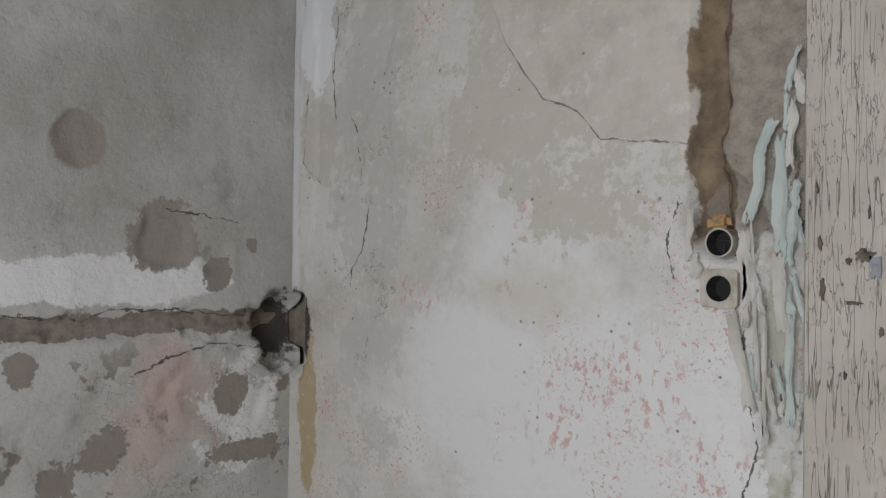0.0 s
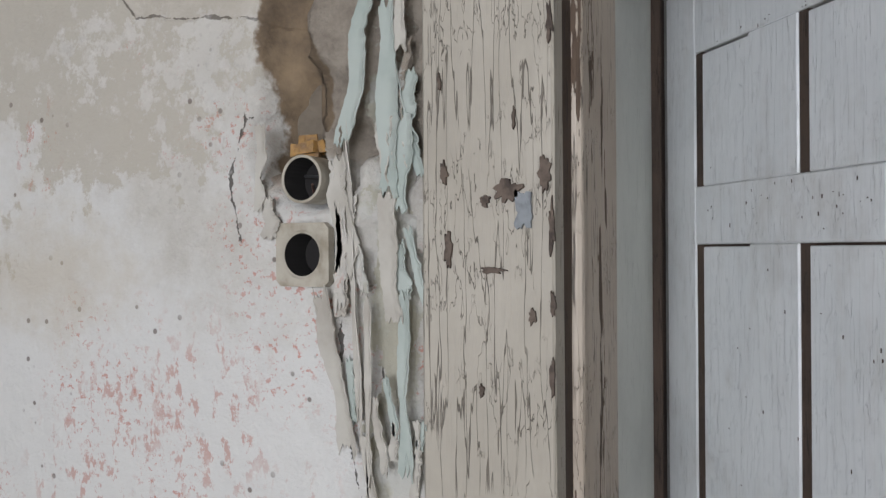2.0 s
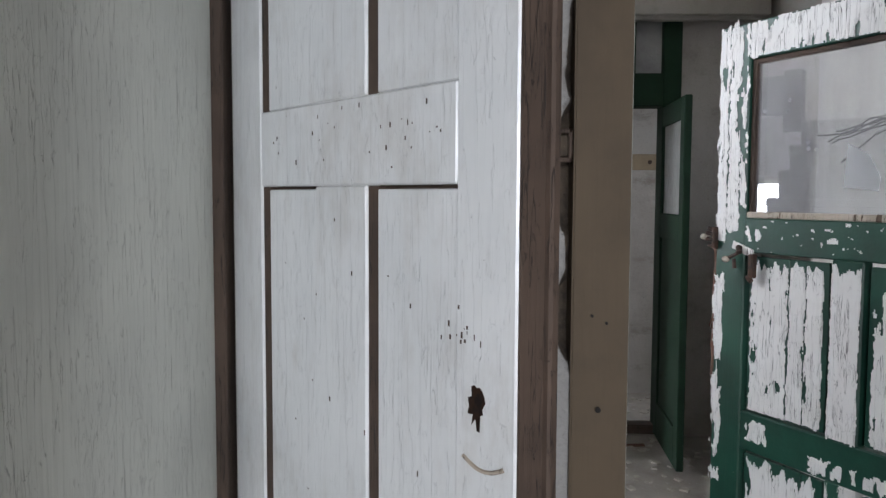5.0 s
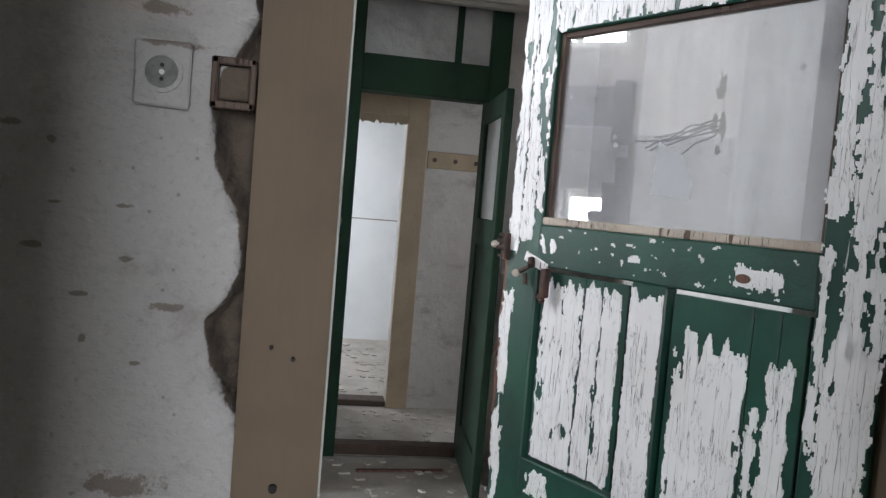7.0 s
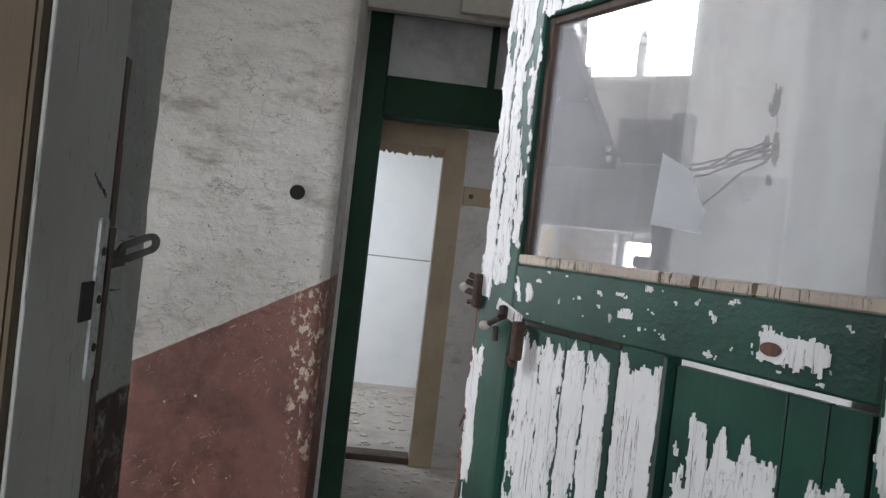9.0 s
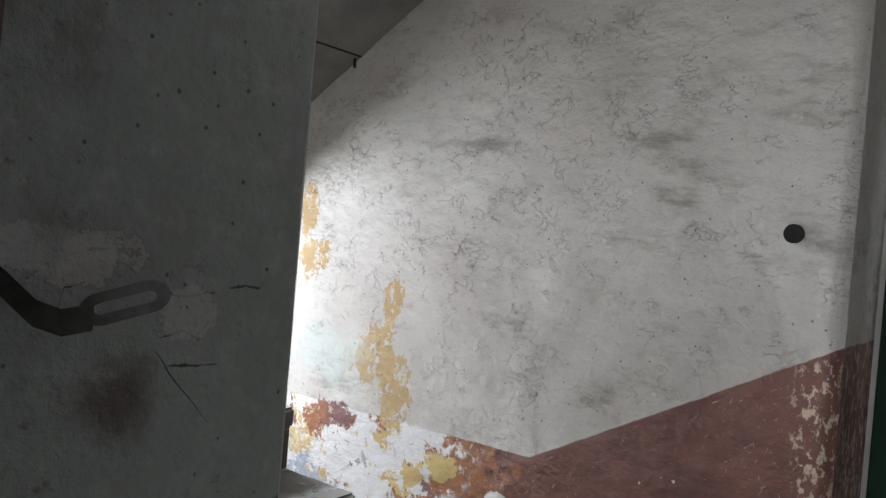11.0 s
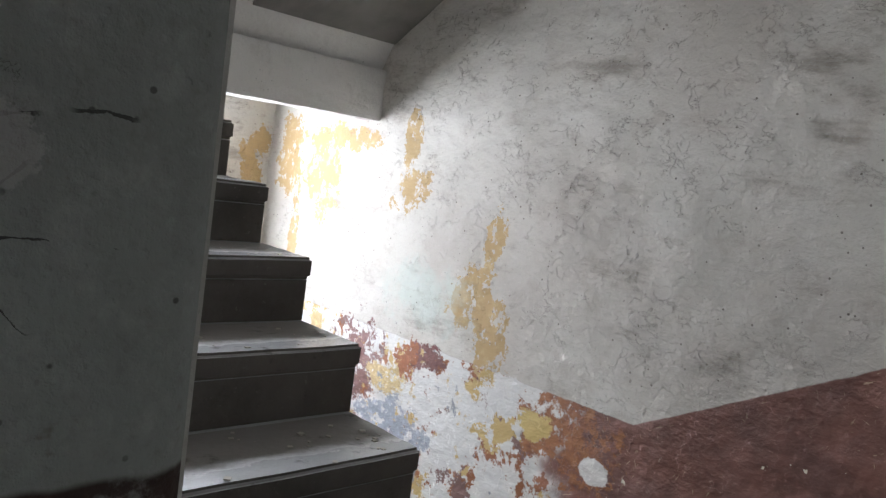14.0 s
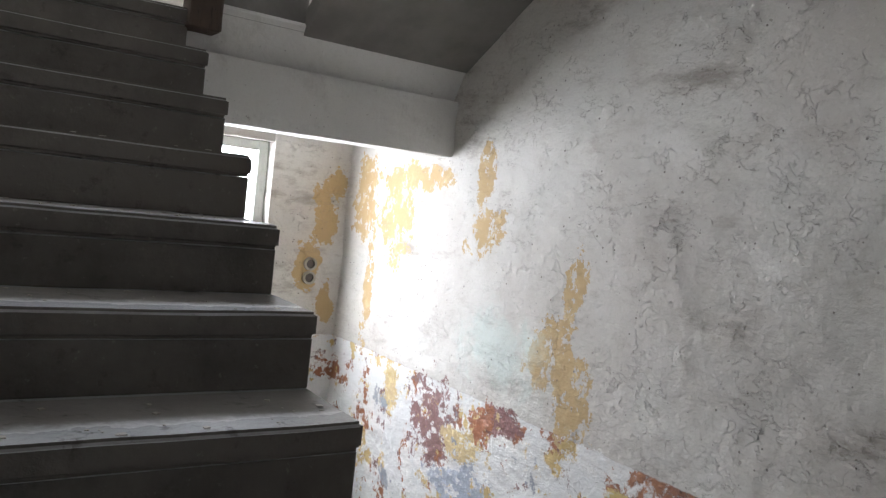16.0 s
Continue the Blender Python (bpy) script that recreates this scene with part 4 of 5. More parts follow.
# back room behind the green doorway, and the white room behind it
wall("wall_back", 1.0, 2.8, 7.69, 7.85, 0, 2.75, PLASTER_B, "blotchy plaster with a cracked band")
wall("wall_back_left", -1.3, 0.45, 7.69, 7.85, 0, 2.75, PLASTER_B, "blotchy plaster wall")
wall("wall_back_top", 0.45, 1.0, 7.70, 7.84, 2.16, 2.75, PLASTER_B, "plaster above the inner doorway")
wall("wall_back_west", -1.3, -1.15, 6.83, 7.69, 0, 2.75, PLASTER_P, "plain wall")
wall("wall_back_east", 2.65, 2.8, 6.83, 7.69, 0, 2.75, PLASTER_P, "plain wall")
wall("wall_far_north", -1.3, 2.8, 10.3, 10.6, 0, 2.75, FAR_WHITE, "bright white wall with a panel seam")
wall("wall_far_west", -1.3, -1.15, 7.85, 10.3, 0, 2.75, FAR_WHITE, "bright white wall")
wall("wall_far_east", 2.65, 2.8, 7.85, 10.3, 0, 2.75, FAR_WHITE, "bright white wall")
structure("trim_seam", slab(-1.1, 2.6, 10.292, 10.303, 1.28, 1.292), CEMENT, "thin grey panel joint")
structure("threshold_back", slab(0.45, 1.0, 7.69, 7.85, 0.02, 0.06, 0.006), BROWN, "worn wooden sill")
structure("threshold_green", slab(0.50, 1.46, 6.68, 6.80, 0.0, 0.06, 0.008, 2, 0.003), BROWN, "worn dark wooden threshold")

# underside of the upper flight, landing and beam
SLOPE = math.atan(0.625)
ln = 2.75
bm = slab(0, ln, 5.25, 6.10, 0, 0.09)
bm.transform(Matrix.Translation((-2.36, 0, 2.09)) @ Matrix.Rotation(-SLOPE, 4, "Y"))
structure("upper_flight", bm, SOFFIT, "dark grey underside of the upper flight")
structure("landing", slab(-3.46, -2.52, 3.79, 6.10, 1.86, 2.10), CEIL, "pale landing slab")
structure("landing_beam", slab(-2.60, -2.40, 4.80, 6.09, 1.70, 1.96, 0.008, 2, 0.003), PIER, "whitewashed concrete landing beam")
structure("landing_beam_upper", moved(slab(-0.06, 0.0, 4.80, 6.09, 0, 0.22, 0.006), Matrix.Translation((-2.455, 0, 1.94)) @ Matrix.Rotation(radians(30), 4, "Y")), PIER, "whitewashed upper strip of the beam")
structure("trim_soffit_joint", moved(slab(0.62, 0.628, 5.26, 6.06, -0.004, 0.002), Matrix.Translation((-2.36, 0, 2.09)) @ Matrix.Rotation(-SLOPE, 4, "Y")), BLACK, "dark joint in the soffit")


# ---- windows ----
def window(name, label, at, turn, w, h, bars):
    win = empty(name, at, label, "window", turn)
    win["kind"] = "structure"
    f = 0.055
    for nm, box in (("window_frame", (-w / 2, -w / 2 + f, 0, h)), ("window_frame", (w / 2 - f, w / 2, 0, h)), ("window_frame", (-w / 2 + f, w / 2 - f, 0, f)), ("window_frame", (-w / 2 + f, w / 2 - f, h - f, h))):
        part(nm, slab(box[0], box[1], -0.03, 0.03, box[2], box[3], 0.004), WHITE_WOOD, win)
    for i in range(1, bars):
        x = -w / 2 + w * i / bars
        part("mullion", slab(x - 0.03, x + 0.03, -0.028, 0.028, f, h - f, 0.004), WHITE_WOOD, win)
    for i in range(bars):
        a, b = -w / 2 + w * i / bars + 0.03, -w / 2 + w * (i + 1) / bars - 0.03
        pane = part("pane", slab(a, b, -0.003, 0.003, f, h - f), PANE, win)
        pane.visible_shadow = False
    return win


window("window_1", "white painted wooden room window", (0.55, -2.5, 1.0), 0, 1.9, 1.5, 2)
window("window_2", "white window with rust-red edge below the landing", (-3.56, 5.185, 0.8), 90, 0.80, 0.92, 1)
window("window_3", "tall two-pane stairwell window", (-3.56, 5.58, 2.93), 90, 0.92, 1.02, 2)
tagged(part("backdrop", slab(-5.2, -5.1, 2.5, 9.0, -1.5, 6.5), DAYLIGHT), "bright overcast sky outside the stairwell", "sky", "", "structure")
part("sill_edge", slab(-3.50, -3.465, 5.565, 5.582, 0.82, 1.70, 0.003), RUST, bpy.data.objects["window_2"], "rusty red edge strip")

# ---- first doorway: casing and lining ----
case = empty("door_casing", (0, 0, 0), "cream door casing with deeply cracked flaking paint", "door casing")


def board(bm, amp, f=20.0):
    """Uneven worn board faces."""
    for _ in range(3):
        long = [e for e in bm.edges if e.calc_length() > 0.05]
        if long:
            bmesh.ops.subdivide_edges(bm, edges=long, cuts=1, use_grid_fill=True)
    for v in bm.verts:
        v.co += noise.noise_vector(Vector((v.co.x * f, v.co.y * f, v.co.z * f * 0.35))) * amp
    return bm


part("casing_board", board(slab(-0.425, -0.266, 1.948, 1.985, 0, 2.3, 0.003), 0.002), CASING, case)
part("casing_head", slab(-0.425, 1.2, 1.95, 1.985, 2.3, 2.46, 0.004), CASING, case)
part("bare_edge", board(slab(-0.300, -0.272, 1.972, 2.036, 0, 2.27), 0.0015), BROWN, case, "bare brown weathered edge")
part("bead_moulding", rod((-0.272, 2.045, 0), (-0.272, 2.045, 2.27), 0.012, 12), JAMB, case)
part("lining_board", board(slab(-0.300, -0.268, 2.056, 2.245, 0, 2.27, 0.003), 0.0015), JAMB, case, "worn cream lining board")
part("back_panel", slab(-0.405, -0.398, 2.251, 3.19, 0, 2.4), WHITE_WOOD, case, "smooth pale panelling")
part("hinge_post", board(slab(-0.405, -0.375, 3.19, 3.255, 0, 2.3, 0.003), 0.001), BROWN, case, "bare brown hinge post")
part("lining_head", slab(-0.30, 1.05, 1.99, 2.24, 2.235, 2.262, 0.003), JAMB, case)
for px, pz, rx, rz in ((-0.318, 1.622, 0.022, 0.020), (-0.345, 1.612, 0.009, 0.010), (-0.30, 1.60, 0.014, 0.028), (-0.335, 1.535, 0.020, 0.007), (-0.275, 1.64, 0.010, 0.03), (-0.29, 1.485, 0.006, 0.012), (-0.395, 1.645, 0.006, 0.02), (-0.39, 1.56, 0.007, 0.03), (-0.35, 1.40, 0.004, 0.010), (-0.268, 1.58, 0.005, 0.04), (-0.267, 1.50, 0.004, 0.02), (-0.268, 1.42, 0.004, 0.03), (-0.269, 1.80, 0.005, 0.03), (-0.40, 1.75, 0.003, 0.012), (-0.31, 1.70, 0.003, 0.018)):
    bm = bmesh.new()
    rim = []
    for a in range(32):
        q = Vector((math.cos(a * math.pi / 16), math.sin(a * math.pi / 16), 0))
        s = 0.62 + 0.5 * noise.noise(q * 1.9 + Vector((px * 40, pz * 40, 0))) + 0.2 * noise.noise(q * 6 + Vector((px * 40, 0, 2)))
        rim.append((px + q.x * rx * s, pz + q.y * rz * s))
    front = [bm.verts.new((x, 1.9432, z)) for x, z in rim]
    back = [bm.verts.new((x, 1.9475, z)) for x, z in rim]
    bm.faces.new(front)
    for a in range(32):
        bm.faces.new((front[a], front[a - 1], back[a - 1], back[a]))
    part("paint_loss", bm, (FILLER if pz == 1.60 else BARE), case, "bare spot where paint is lost")

# ---- switch boxes and torn coats beside the casing ----
def tube_ring(at, r0, r1, y0, y1, n=32):
    bm = bmesh.new()
    rings = []
    for r, y in ((r0, y1), (r0, y0), (r1, y0), (r1, y1)):
        rings.append([bm.verts.new((at[0] + r * math.cos(2 * math.pi * i / n), y, at[1] + r * math.sin(2 * math.pi * i / n))) for i in range(n)])
    for a, b in zip(rings, rings[1:] + rings[:1]):
        for i in range(n):
            bm.faces.new((a[i], a[(i + 1) % n], b[(i + 1) % n], b[i]))
    return bm


boxes = empty("switch_box", (0, 0, 0), "two old round plastic switch boxes sunk in plaster", "switch box")
for z, label in ((1.648, "open upper box with wire ends"), (1.553, "empty lower box in a square plate")):
    part("box_rim", tube_ring((-0.595, z), 0.027, 0.0305, 1.949, 1.99), IVORY, boxes, label)
    part("box_well", joined(tube_ring((-0.595, z), 0.0268, 0.0275, 1.95, 1.998), slab(-0.622, -0.568, 1.994, 1.998, z - 0.027, z + 0.027)), BLACK, boxes)


def plate_with_hole(cx, cz, half, r, y0, y1, n=32):
    bm = bmesh.new()
    loops = []
    for y in (y0, y1):
        inner, outer = [], []
        for i in range(n):
            a = 2 * math.pi * (i + 0.5) / n
            s = half / max(abs(math.cos(a)), abs(math.sin(a)))
            inner.append(bm.verts.new((cx + r * math.cos(a), y, cz + r * math.sin(a))))
            outer.append(bm.verts.new((cx + s * math.cos(a), y, cz + s * math.sin(a))))
        loops.append((inner, outer))
    for i in range(n):
        j = (i + 1) % n
        for inner, outer in loops:
            bm.faces.new((inner[i], inner[j], outer[j], outer[i]))
        bm.faces.new((loops[0][0][i], loops[0][0][j], loops[1][0][j], loops[1][0][i]))
        bm.faces.new((loops[0][1][i], loops[0][1][j], loops[1][1][j], loops[1][1][i]))
    return bm


part("cover_plate", plate_with_hole(-0.595, 1.553, 0.040, 0.030, 1.949, 1.962), IVORY, boxes)
part("wire_end", rod((-0.615, 1.985, 1.655), (-0.580, 1.972, 1.652), 0.002, 6), WIRE, boxes)
part("wire_end", rod((-0.600, 1.985, 1.63), (-0.590, 1.966, 1.642), 0.002, 6), SPLINTER, boxes)
part("resin_lump", moved(slab(-0.635, -0.585, 1.975, 2.0, 1.675, 1.71, 0.01, 2, 0.010), Matrix.Identity(4)), RESIN, boxes, "amber lump of cable resin")


def rag(name, cx, cz, w, h, y, lean, material, seed, label, curl=0.007):
    """A curled flake of paint hanging off a wall."""
    bm = bmesh.new()
    bmesh.ops.create_grid(bm, x_segments=10, y_segments=34, size=0.5)
    for v in bm.verts:
        u, t = v.co.x, v.co.y
        left = -0.36 * (1 + 0.8 * noise.noise(Vector((t * 3, seed, 0))) + 0.25 * noise.noise(Vector((t * 23, seed, 3))))
        right = 0.36 * (1 + 0.9 * noise.noise(Vector((t * 2.5, seed, 9))) + 0.28 * noise.noise(Vector((t * 21, seed, 6))))
        across = left + (right - left) * (u + 0.5)
        lift = curl * (0.35 + 2.2 * max(0.0, u) ** 2 * (1 + 2 * noise.noise(Vector((t * 5, seed, 2)))))
        v.co = Vector((cx + across * w + lean * t * h, y - lift, cz + t * h * (1 + 0.25 * noise.noise(Vector((u * 5, seed, 1))))))
    ob = part(name, bm, material)
    thick = ob.modifiers.new("thickness", "SOLIDIFY")
    thick.thickness, thick.offset = 0.0016, 0.0
    return tagged(ob, label, "paint flake", "paint flakes beside the casing")


for i, (cx, cz, w, h, lean, mat) in enumerate(((-0.512, 1.79, 0.035, 0.20, 0.20, FLAKE_MINT), (-0.47, 1.74, 0.035, 0.22, 0.0, FLAKE_MINT), (-0.45, 1.86, 0.025, 0.13, 0.05, FLAKE),
                                               (-0.535, 1.60, 0.040, 0.14, -0.1, FLAKE), (-0.52, 1.52, 0.014, 0.34, -0.05, FLAKE), (-0.538, 1.55, 0.022, 0.12, 0.0, PLASTER_A), (-0.47, 1.55, 0.035, 0.15, -0.05, FLAKE),
                                               (-0.548, 1.41, 0.035, 0.19, -0.22, FLAKE), (-0.50, 1.38, 0.012, 0.22, 0.0, FLAKE), (-0.45, 1.40, 0.022, 0.2, 0.0, FLAKE_MINT), (-0.66, 1.665, 0.022, 0.11, 0.05, FLAKE), (-0.645, 1.60, 0.03, 0.05, 0.0, FLAKE), (-0.45, 1.66, 0.028, 0.12, 0.05, FLAKE_MINT), (-0.50, 1.29, 0.02, 0.09, -0.1, FLAKE))):
    rag("paint_flake", cx, cz, w, h, 1.953, lean, mat, i * 1.7, "curled flake of old " + ("mint green" if mat is FLAKE_MINT else "cream") + " paint on the wall")
rng = random.Random(14)
for i in range(26):
    cz = rng.uniform(1.25, 2.0)
    cx = rng.uniform(-0.475, -0.43) if cz > 1.7 else rng.uniform(-0.55, -0.43)
    mat = rng.choice((FLAKE, FLAKE, FLAKE_MINT, PLASTER_A))
    rag("paint_flake", cx, cz, rng.uniform(0.012, 0.03), rng.uniform(0.03, 0.09), 1.957, rng.uniform(-0.3, 0.3), mat, 40 + i * 1.3, "small curled flake of old " + ("mint green" if mat is FLAKE_MINT else "cream") + " paint on the wall", 0.008)



# ---- white panelled door ----
def leaf(name, label, hinge, free, material):
    d = Vector(hinge) - Vector(free)
    ob = empty(name, (free[0], free[1], 0), label, "door", math.degrees(math.atan2(d.y, d.x)))
    return ob, d.length


white, wl = leaf("panel_door", "white gloss panelled door standing half open", (-0.364, 3.216), (0.172, 2.609), WHITE_DOOR)
T = 0.045
# local x runs from the free edge to the hinge; the seen face lies at y = 0, the body behind it at y < 0 or > 0
SIDE = -1.0


def wpart(nm, x0, x1, z0, z1, y0=0.0, y1=None, mat=None, bevel=0.003, label="", wear=0.0):
    y1 = T if y1 is None else y1
    bm = slab(x0, x1, SIDE * y0, SIDE * y1, z0, z1, bevel)
    return part(nm, bm, mat or WHITE_DOOR, white, label)


wpart("stile", 0.0, 0.116, 0.02, 2.2)
wpart("stile", 0.685, wl, 0.02, 2.2)
wpart("rail", 0.116, 0.685, 1.567, 1.706)
wpart("rail", 0.116, 0.685, 2.03, 2.2)
wpart("rail", 0.116, 0.685, 0.72, 0.86)
wpart("rail", 0.116, 0.685, 0.02, 0.25)
for z0, z1 in ((0.25, 0.72), (0.86, 1.567), (1.706, 2.03)):
    wpart("muntin", 0.332, 0.485, z0, z1)
    for x0, x1 in ((0.116, 0.332), (0.485, 0.685)):
        wpart("panel", x0 + 0.001, x1 - 0.026, z0 + 0.001, z1 - 0.006, 0.004, 0.035, bevel=0.002)
        wpart("groove", x1 - 0.026, x1, z0 + 0.001, z1 - 0.001, 0.005, 0.04, BROWN, 0.0, "bare brown groove")
        wpart("groove", x0 + 0.001, x1 - 0.026, z1 - 0.006, z1 - 0.001, 0.02, 0.036, BROWN, 0.0, "dark groove")
wpart("rebate_edge", -0.004, 0.0, 0.02, 2.2, 0.003, T, BROWN, 0.0, "bare brown lock edge")
wpart("rebate_strip", -0.016, 0.012, 0.02, 2.2, T, T + 0.018, BROWN, 0.004, "bare brown meeting strip")
bm = bmesh.new()
bmesh.ops.create_circle(bm, cap_ends=True, segments=20, radius=1)
for v in bm.verts:
    s = 1 + 0.9 * noise.noise(v.co * 2.4)
    v.co = Vector((0.071 + v.co.x * 0.015 * s, -SIDE * 0.0012, 1.272 + v.co.y * 0.026 * s))
bmesh.ops.solidify(bm, geom=list(bm.faces), thickness=0.002)
part("keyhole", bm, RUST, white, "rusty keyhole scar")
part("lock_scar", joined(*[rod((0.02 + 0.078 * i / 9, -SIDE * 0.001, 1.20 - 0.012 * math.sin(math.pi * i / 9)), (0.02 + 0.078 * (i + 1) / 9, -SIDE * 0.001, 1.20 - 0.012 * math.sin(math.pi * (i + 1) / 9)), 0.003, 6) for i in range(9)]), JAMB, white, "worn ring of the old handle")
rng = random.Random(4)
chips = []
for cx, cz, n, sx, sz in ((0.21, 1.64, 14, 0.06, 0.03), (0.45, 1.65, 9, 0.05, 0.03), (0.62, 1.64, 6, 0.02, 0.03), (0.09, 1.36, 12, 0.03, 0.006), (0.3, 1.45, 10, 0.2, 0.08), (0.4, 2.035, 8, 0.1, 0.01), (0.3, 2.06, 8, 0.05, 0.02), (0.4, 1.2, 8, 0.2, 0.1)):
    for _ in range(n):
        x, z = rng.gauss(cx, sx), rng.gauss(cz, sz)
        if 0.02 < x < wl - 0.02:
            chips.append(slab(x, x + rng.uniform(0.001, 0.0035), -SIDE * 0.0004, -SIDE * 0.0009, z, z + rng.uniform(0.001, 0.009)))
part("paint_chips", joined(*chips), BROWN, white, "dark chips in the paint")

# ---- second doorway: beige frame, strike plate, hasp ----
frame2 = empty("door_frame", (0, 0, 0), "beige painted door frame with nail holes", "door frame")
part("post", board(slab(0.328, 0.446, 3.252, 3.445, 0, 2.12, 0.004, 2), 0.001), BEIGE, frame2)
part("stop_edge", board(slab(0.36, 0.405, 3.446, 3.474, 0, 2.12), 0.0015), BROWN, frame2, "bare brown rebate")
part("jamb_face", slab(0.4465, 0.4505, 3.27, 3.44, 0, 2.12, 0.001), JAMB_GREY, frame2, "pale painted jamb face")
part("lintel", board(slab(0.328, 1.50, 3.252, 3.445, 2.12, 2.26, 0.005), 0.003), BROWN, frame2, "dark splintered lintel")
part("right_post", board(slab(1.42, 1.51, 3.252, 3.445, 0, 2.12, 0.004), 0.001), BEIGE, frame2)
for px, pz in ((0.385, 1.108), (0.40, 1.29), (0.37, 1.305)):
    part("nail_hole", moved(rod((0, 0, 0), (0, -0.006, 0), 0.006 if pz < 1.2 else 0.003, 10), Matrix.Translation((px, 3.251, pz))), BLACK, frame2)
plate = empty("strike_plate", (0.4505, 3.4235, 1.414), "galvanised strike plate with three screws on the jamb", "strike plate")
bm = bmesh.new()
rim = []
for cy, cz, a0 in ((0.0055, 0.0795, 0), (-0.0055, 0.0795, 90), (-0.0055, -0.0795, 180), (0.0055, -0.0795, 270)):
    for q in range(6):
        a = radians(a0 + 18 * q)
        rim.append((cy + 0.0055 * math.cos(a), cz + 0.0055 * math.sin(a)))
front = [bm.verts.new((0.003, y, z)) for y, z in rim]
back = [bm.verts.new((0.0, y, z)) for y, z in rim]
bm.faces.new(front)
for a in range(len(rim)):
    bm.faces.new((front[a], front[a - 1], back[a - 1], back[a]))
part("plate", bm, ZINC, plate)
part("lip", slab(0, 0.003, -0.04, -0.011, -0.02, 0.02, 0.001), BLACK, plate, "black latch hole")
for z in (-0.05, 0.0, 0.05):
    part("screw", moved(rod((0, 0, 0), (0.0045, 0, 0), 0.0045, 12), Matrix.Translation((0, 0.002, z))), BLACK, plate)

rng = random.Random(31)
for q in range(9):
    y, z = 3.389 + 0.0042 * q, 1.541 - 0.0024 * q
    part("pencil_mark", slab(0.4500, 0.4512, y, y + rng.uniform(0.0008, 0.0022), z - rng.uniform(0.002, 0.005), z + rng.uniform(0.001, 0.004)), BLACK, frame2, "illegible dark handwriting stroke")
for q in range(5):
    z0 = 1.22 + 0.09 * q
    part("splinter", board(slab(0.402, 0.4508, 3.4455, 3.456 + rng.uniform(0, 0.008), z0, z0 + 0.0895, 0.001), 0.003, 60), BROWN, frame2, "splintered dark brown wood")

# bent hasp: flat bar with a long slot
hasp = empty("hasp", (0.382, 3.478, 1.478), "grey bent iron hasp with a slotted end", "hasp")
bm = bmesh.new()
path = [(0.006, 0.0, 0.01), (0.016, 0.012, -0.003), (0.030, 0.030, -0.024), (0.040, 0.045, -0.030), (0.052, 0.062, -0.025)]
sections = []
for x, y, z in path:
    sections.append([bm.verts.new((x + dx, y, z + dz)) for dx, dz in ((0, -0.010), (0.004, -0.010), (0.004, 0.010), (0, 0.010))])
for a, b in zip(sections, sections[1:]):
    for i in range(4):
        bm.faces.new((a[i], a[(i + 1) % 4], b[(i + 1) % 4], b[i]))
bm.faces.new(sections[0]), bm.faces.new(sections[-1])
part("bar", bm, IRON, hasp)
bm = bmesh.new()
outer, inner = [], []
n = 28
for i in range(n):
    a = 2 * math.pi * i / n
    cx = 0.017 if math.cos(a) > 0 else -0.017
    outer.append((cx + 0.016 * math.cos(a) * 1.0, 0.0125 * math.sin(a)))
    inner.append((cx + 0.006 * math.cos(a), 0.0045 * math.sin(a)))
tops = []
for off in (0.0, 0.004):
    tops.append(([bm.verts.new((off, u, w)) for u, w in outer], [bm.verts.new((off, u, w)) for u, w in inner]))
for i in range(n):
    j = (i + 1) % n
    for o, q in tops:
        bm.faces.new((o[i], o[j], q[j], q[i]))
    bm.faces.new((tops[0][0][i], tops[0][0][j], tops[1][0][j], tops[1][0][i]))
    bm.faces.new((tops[0][1][i], tops[0][1][j], tops[1][1][j], tops[1][1][i]))
moved(bm, Matrix.Translation((0.062, 0.083, -0.013)) @ Matrix.Rotation(radians(-28), 4, "Z") @ Matrix.Rotation(radians(18), 4, "X"))
part("slotted_end", bm, IRON, hasp)

# wall socket and chased box beside the beige post
sock = empty("wall_socket", (0.205, 3.262, 1.66), "old round ivory wall socket on a grubby plate", "socket")
part("plate", slab(-0.036, 0.036, -0.008, 0.006, -0.045, 0.042, 0.003, 1, 0.002), PLASTER_MID, sock)
part("rim", tube_ring((0, 0), 0.021, 0.027, -0.013, 0.0), PLASTER_MID, sock)
part("insert", rod((0, 0.0, 0), (0, -0.010, 0), 0.022, 24), IRON, sock)
for z in (-0.009, 0.009):
    part("pin_hole", rod((0, -0.009, z), (0, -0.0112, z), 0.0028, 10), BLACK, sock)
part("screw", rod((0, -0.009, 0), (0, -0.012, 0), 0.0035, 10), STEEL, sock)
jb = empty("junction_box", (0.297, 3.262, 1.655), "square sunk junction box with a painted lid", "junction box")
part("lid", slab(-0.02, 0.02, -0.006, 0.01, -0.022, 0.022, 0.003), PLASTER_MID, jb)
for a in ((-0.03, -0.02, -0.034, 0.034), (0.02, 0.028, -0.034, 0.034), (-0.03, 0.028, 0.024, 0.034), (-0.03, 0.028, -0.034, -0.024)):
    part("rim", slab(a[0], a[1], -0.01, 0.01, a[2], a[3], 0.002), BROWN, jb)

# ---- green glazed door ----
green, gl = leaf("glazed_door", "green glazed door with white paint flaking off", (0.986 + 0.458 * 0.925, 4.193 - 0.889 * 0.925), (0.986 - 0.458 * 0.09, 4.193 + 0.889 * 0.09), FLAKE_MOST)
U = 0.09


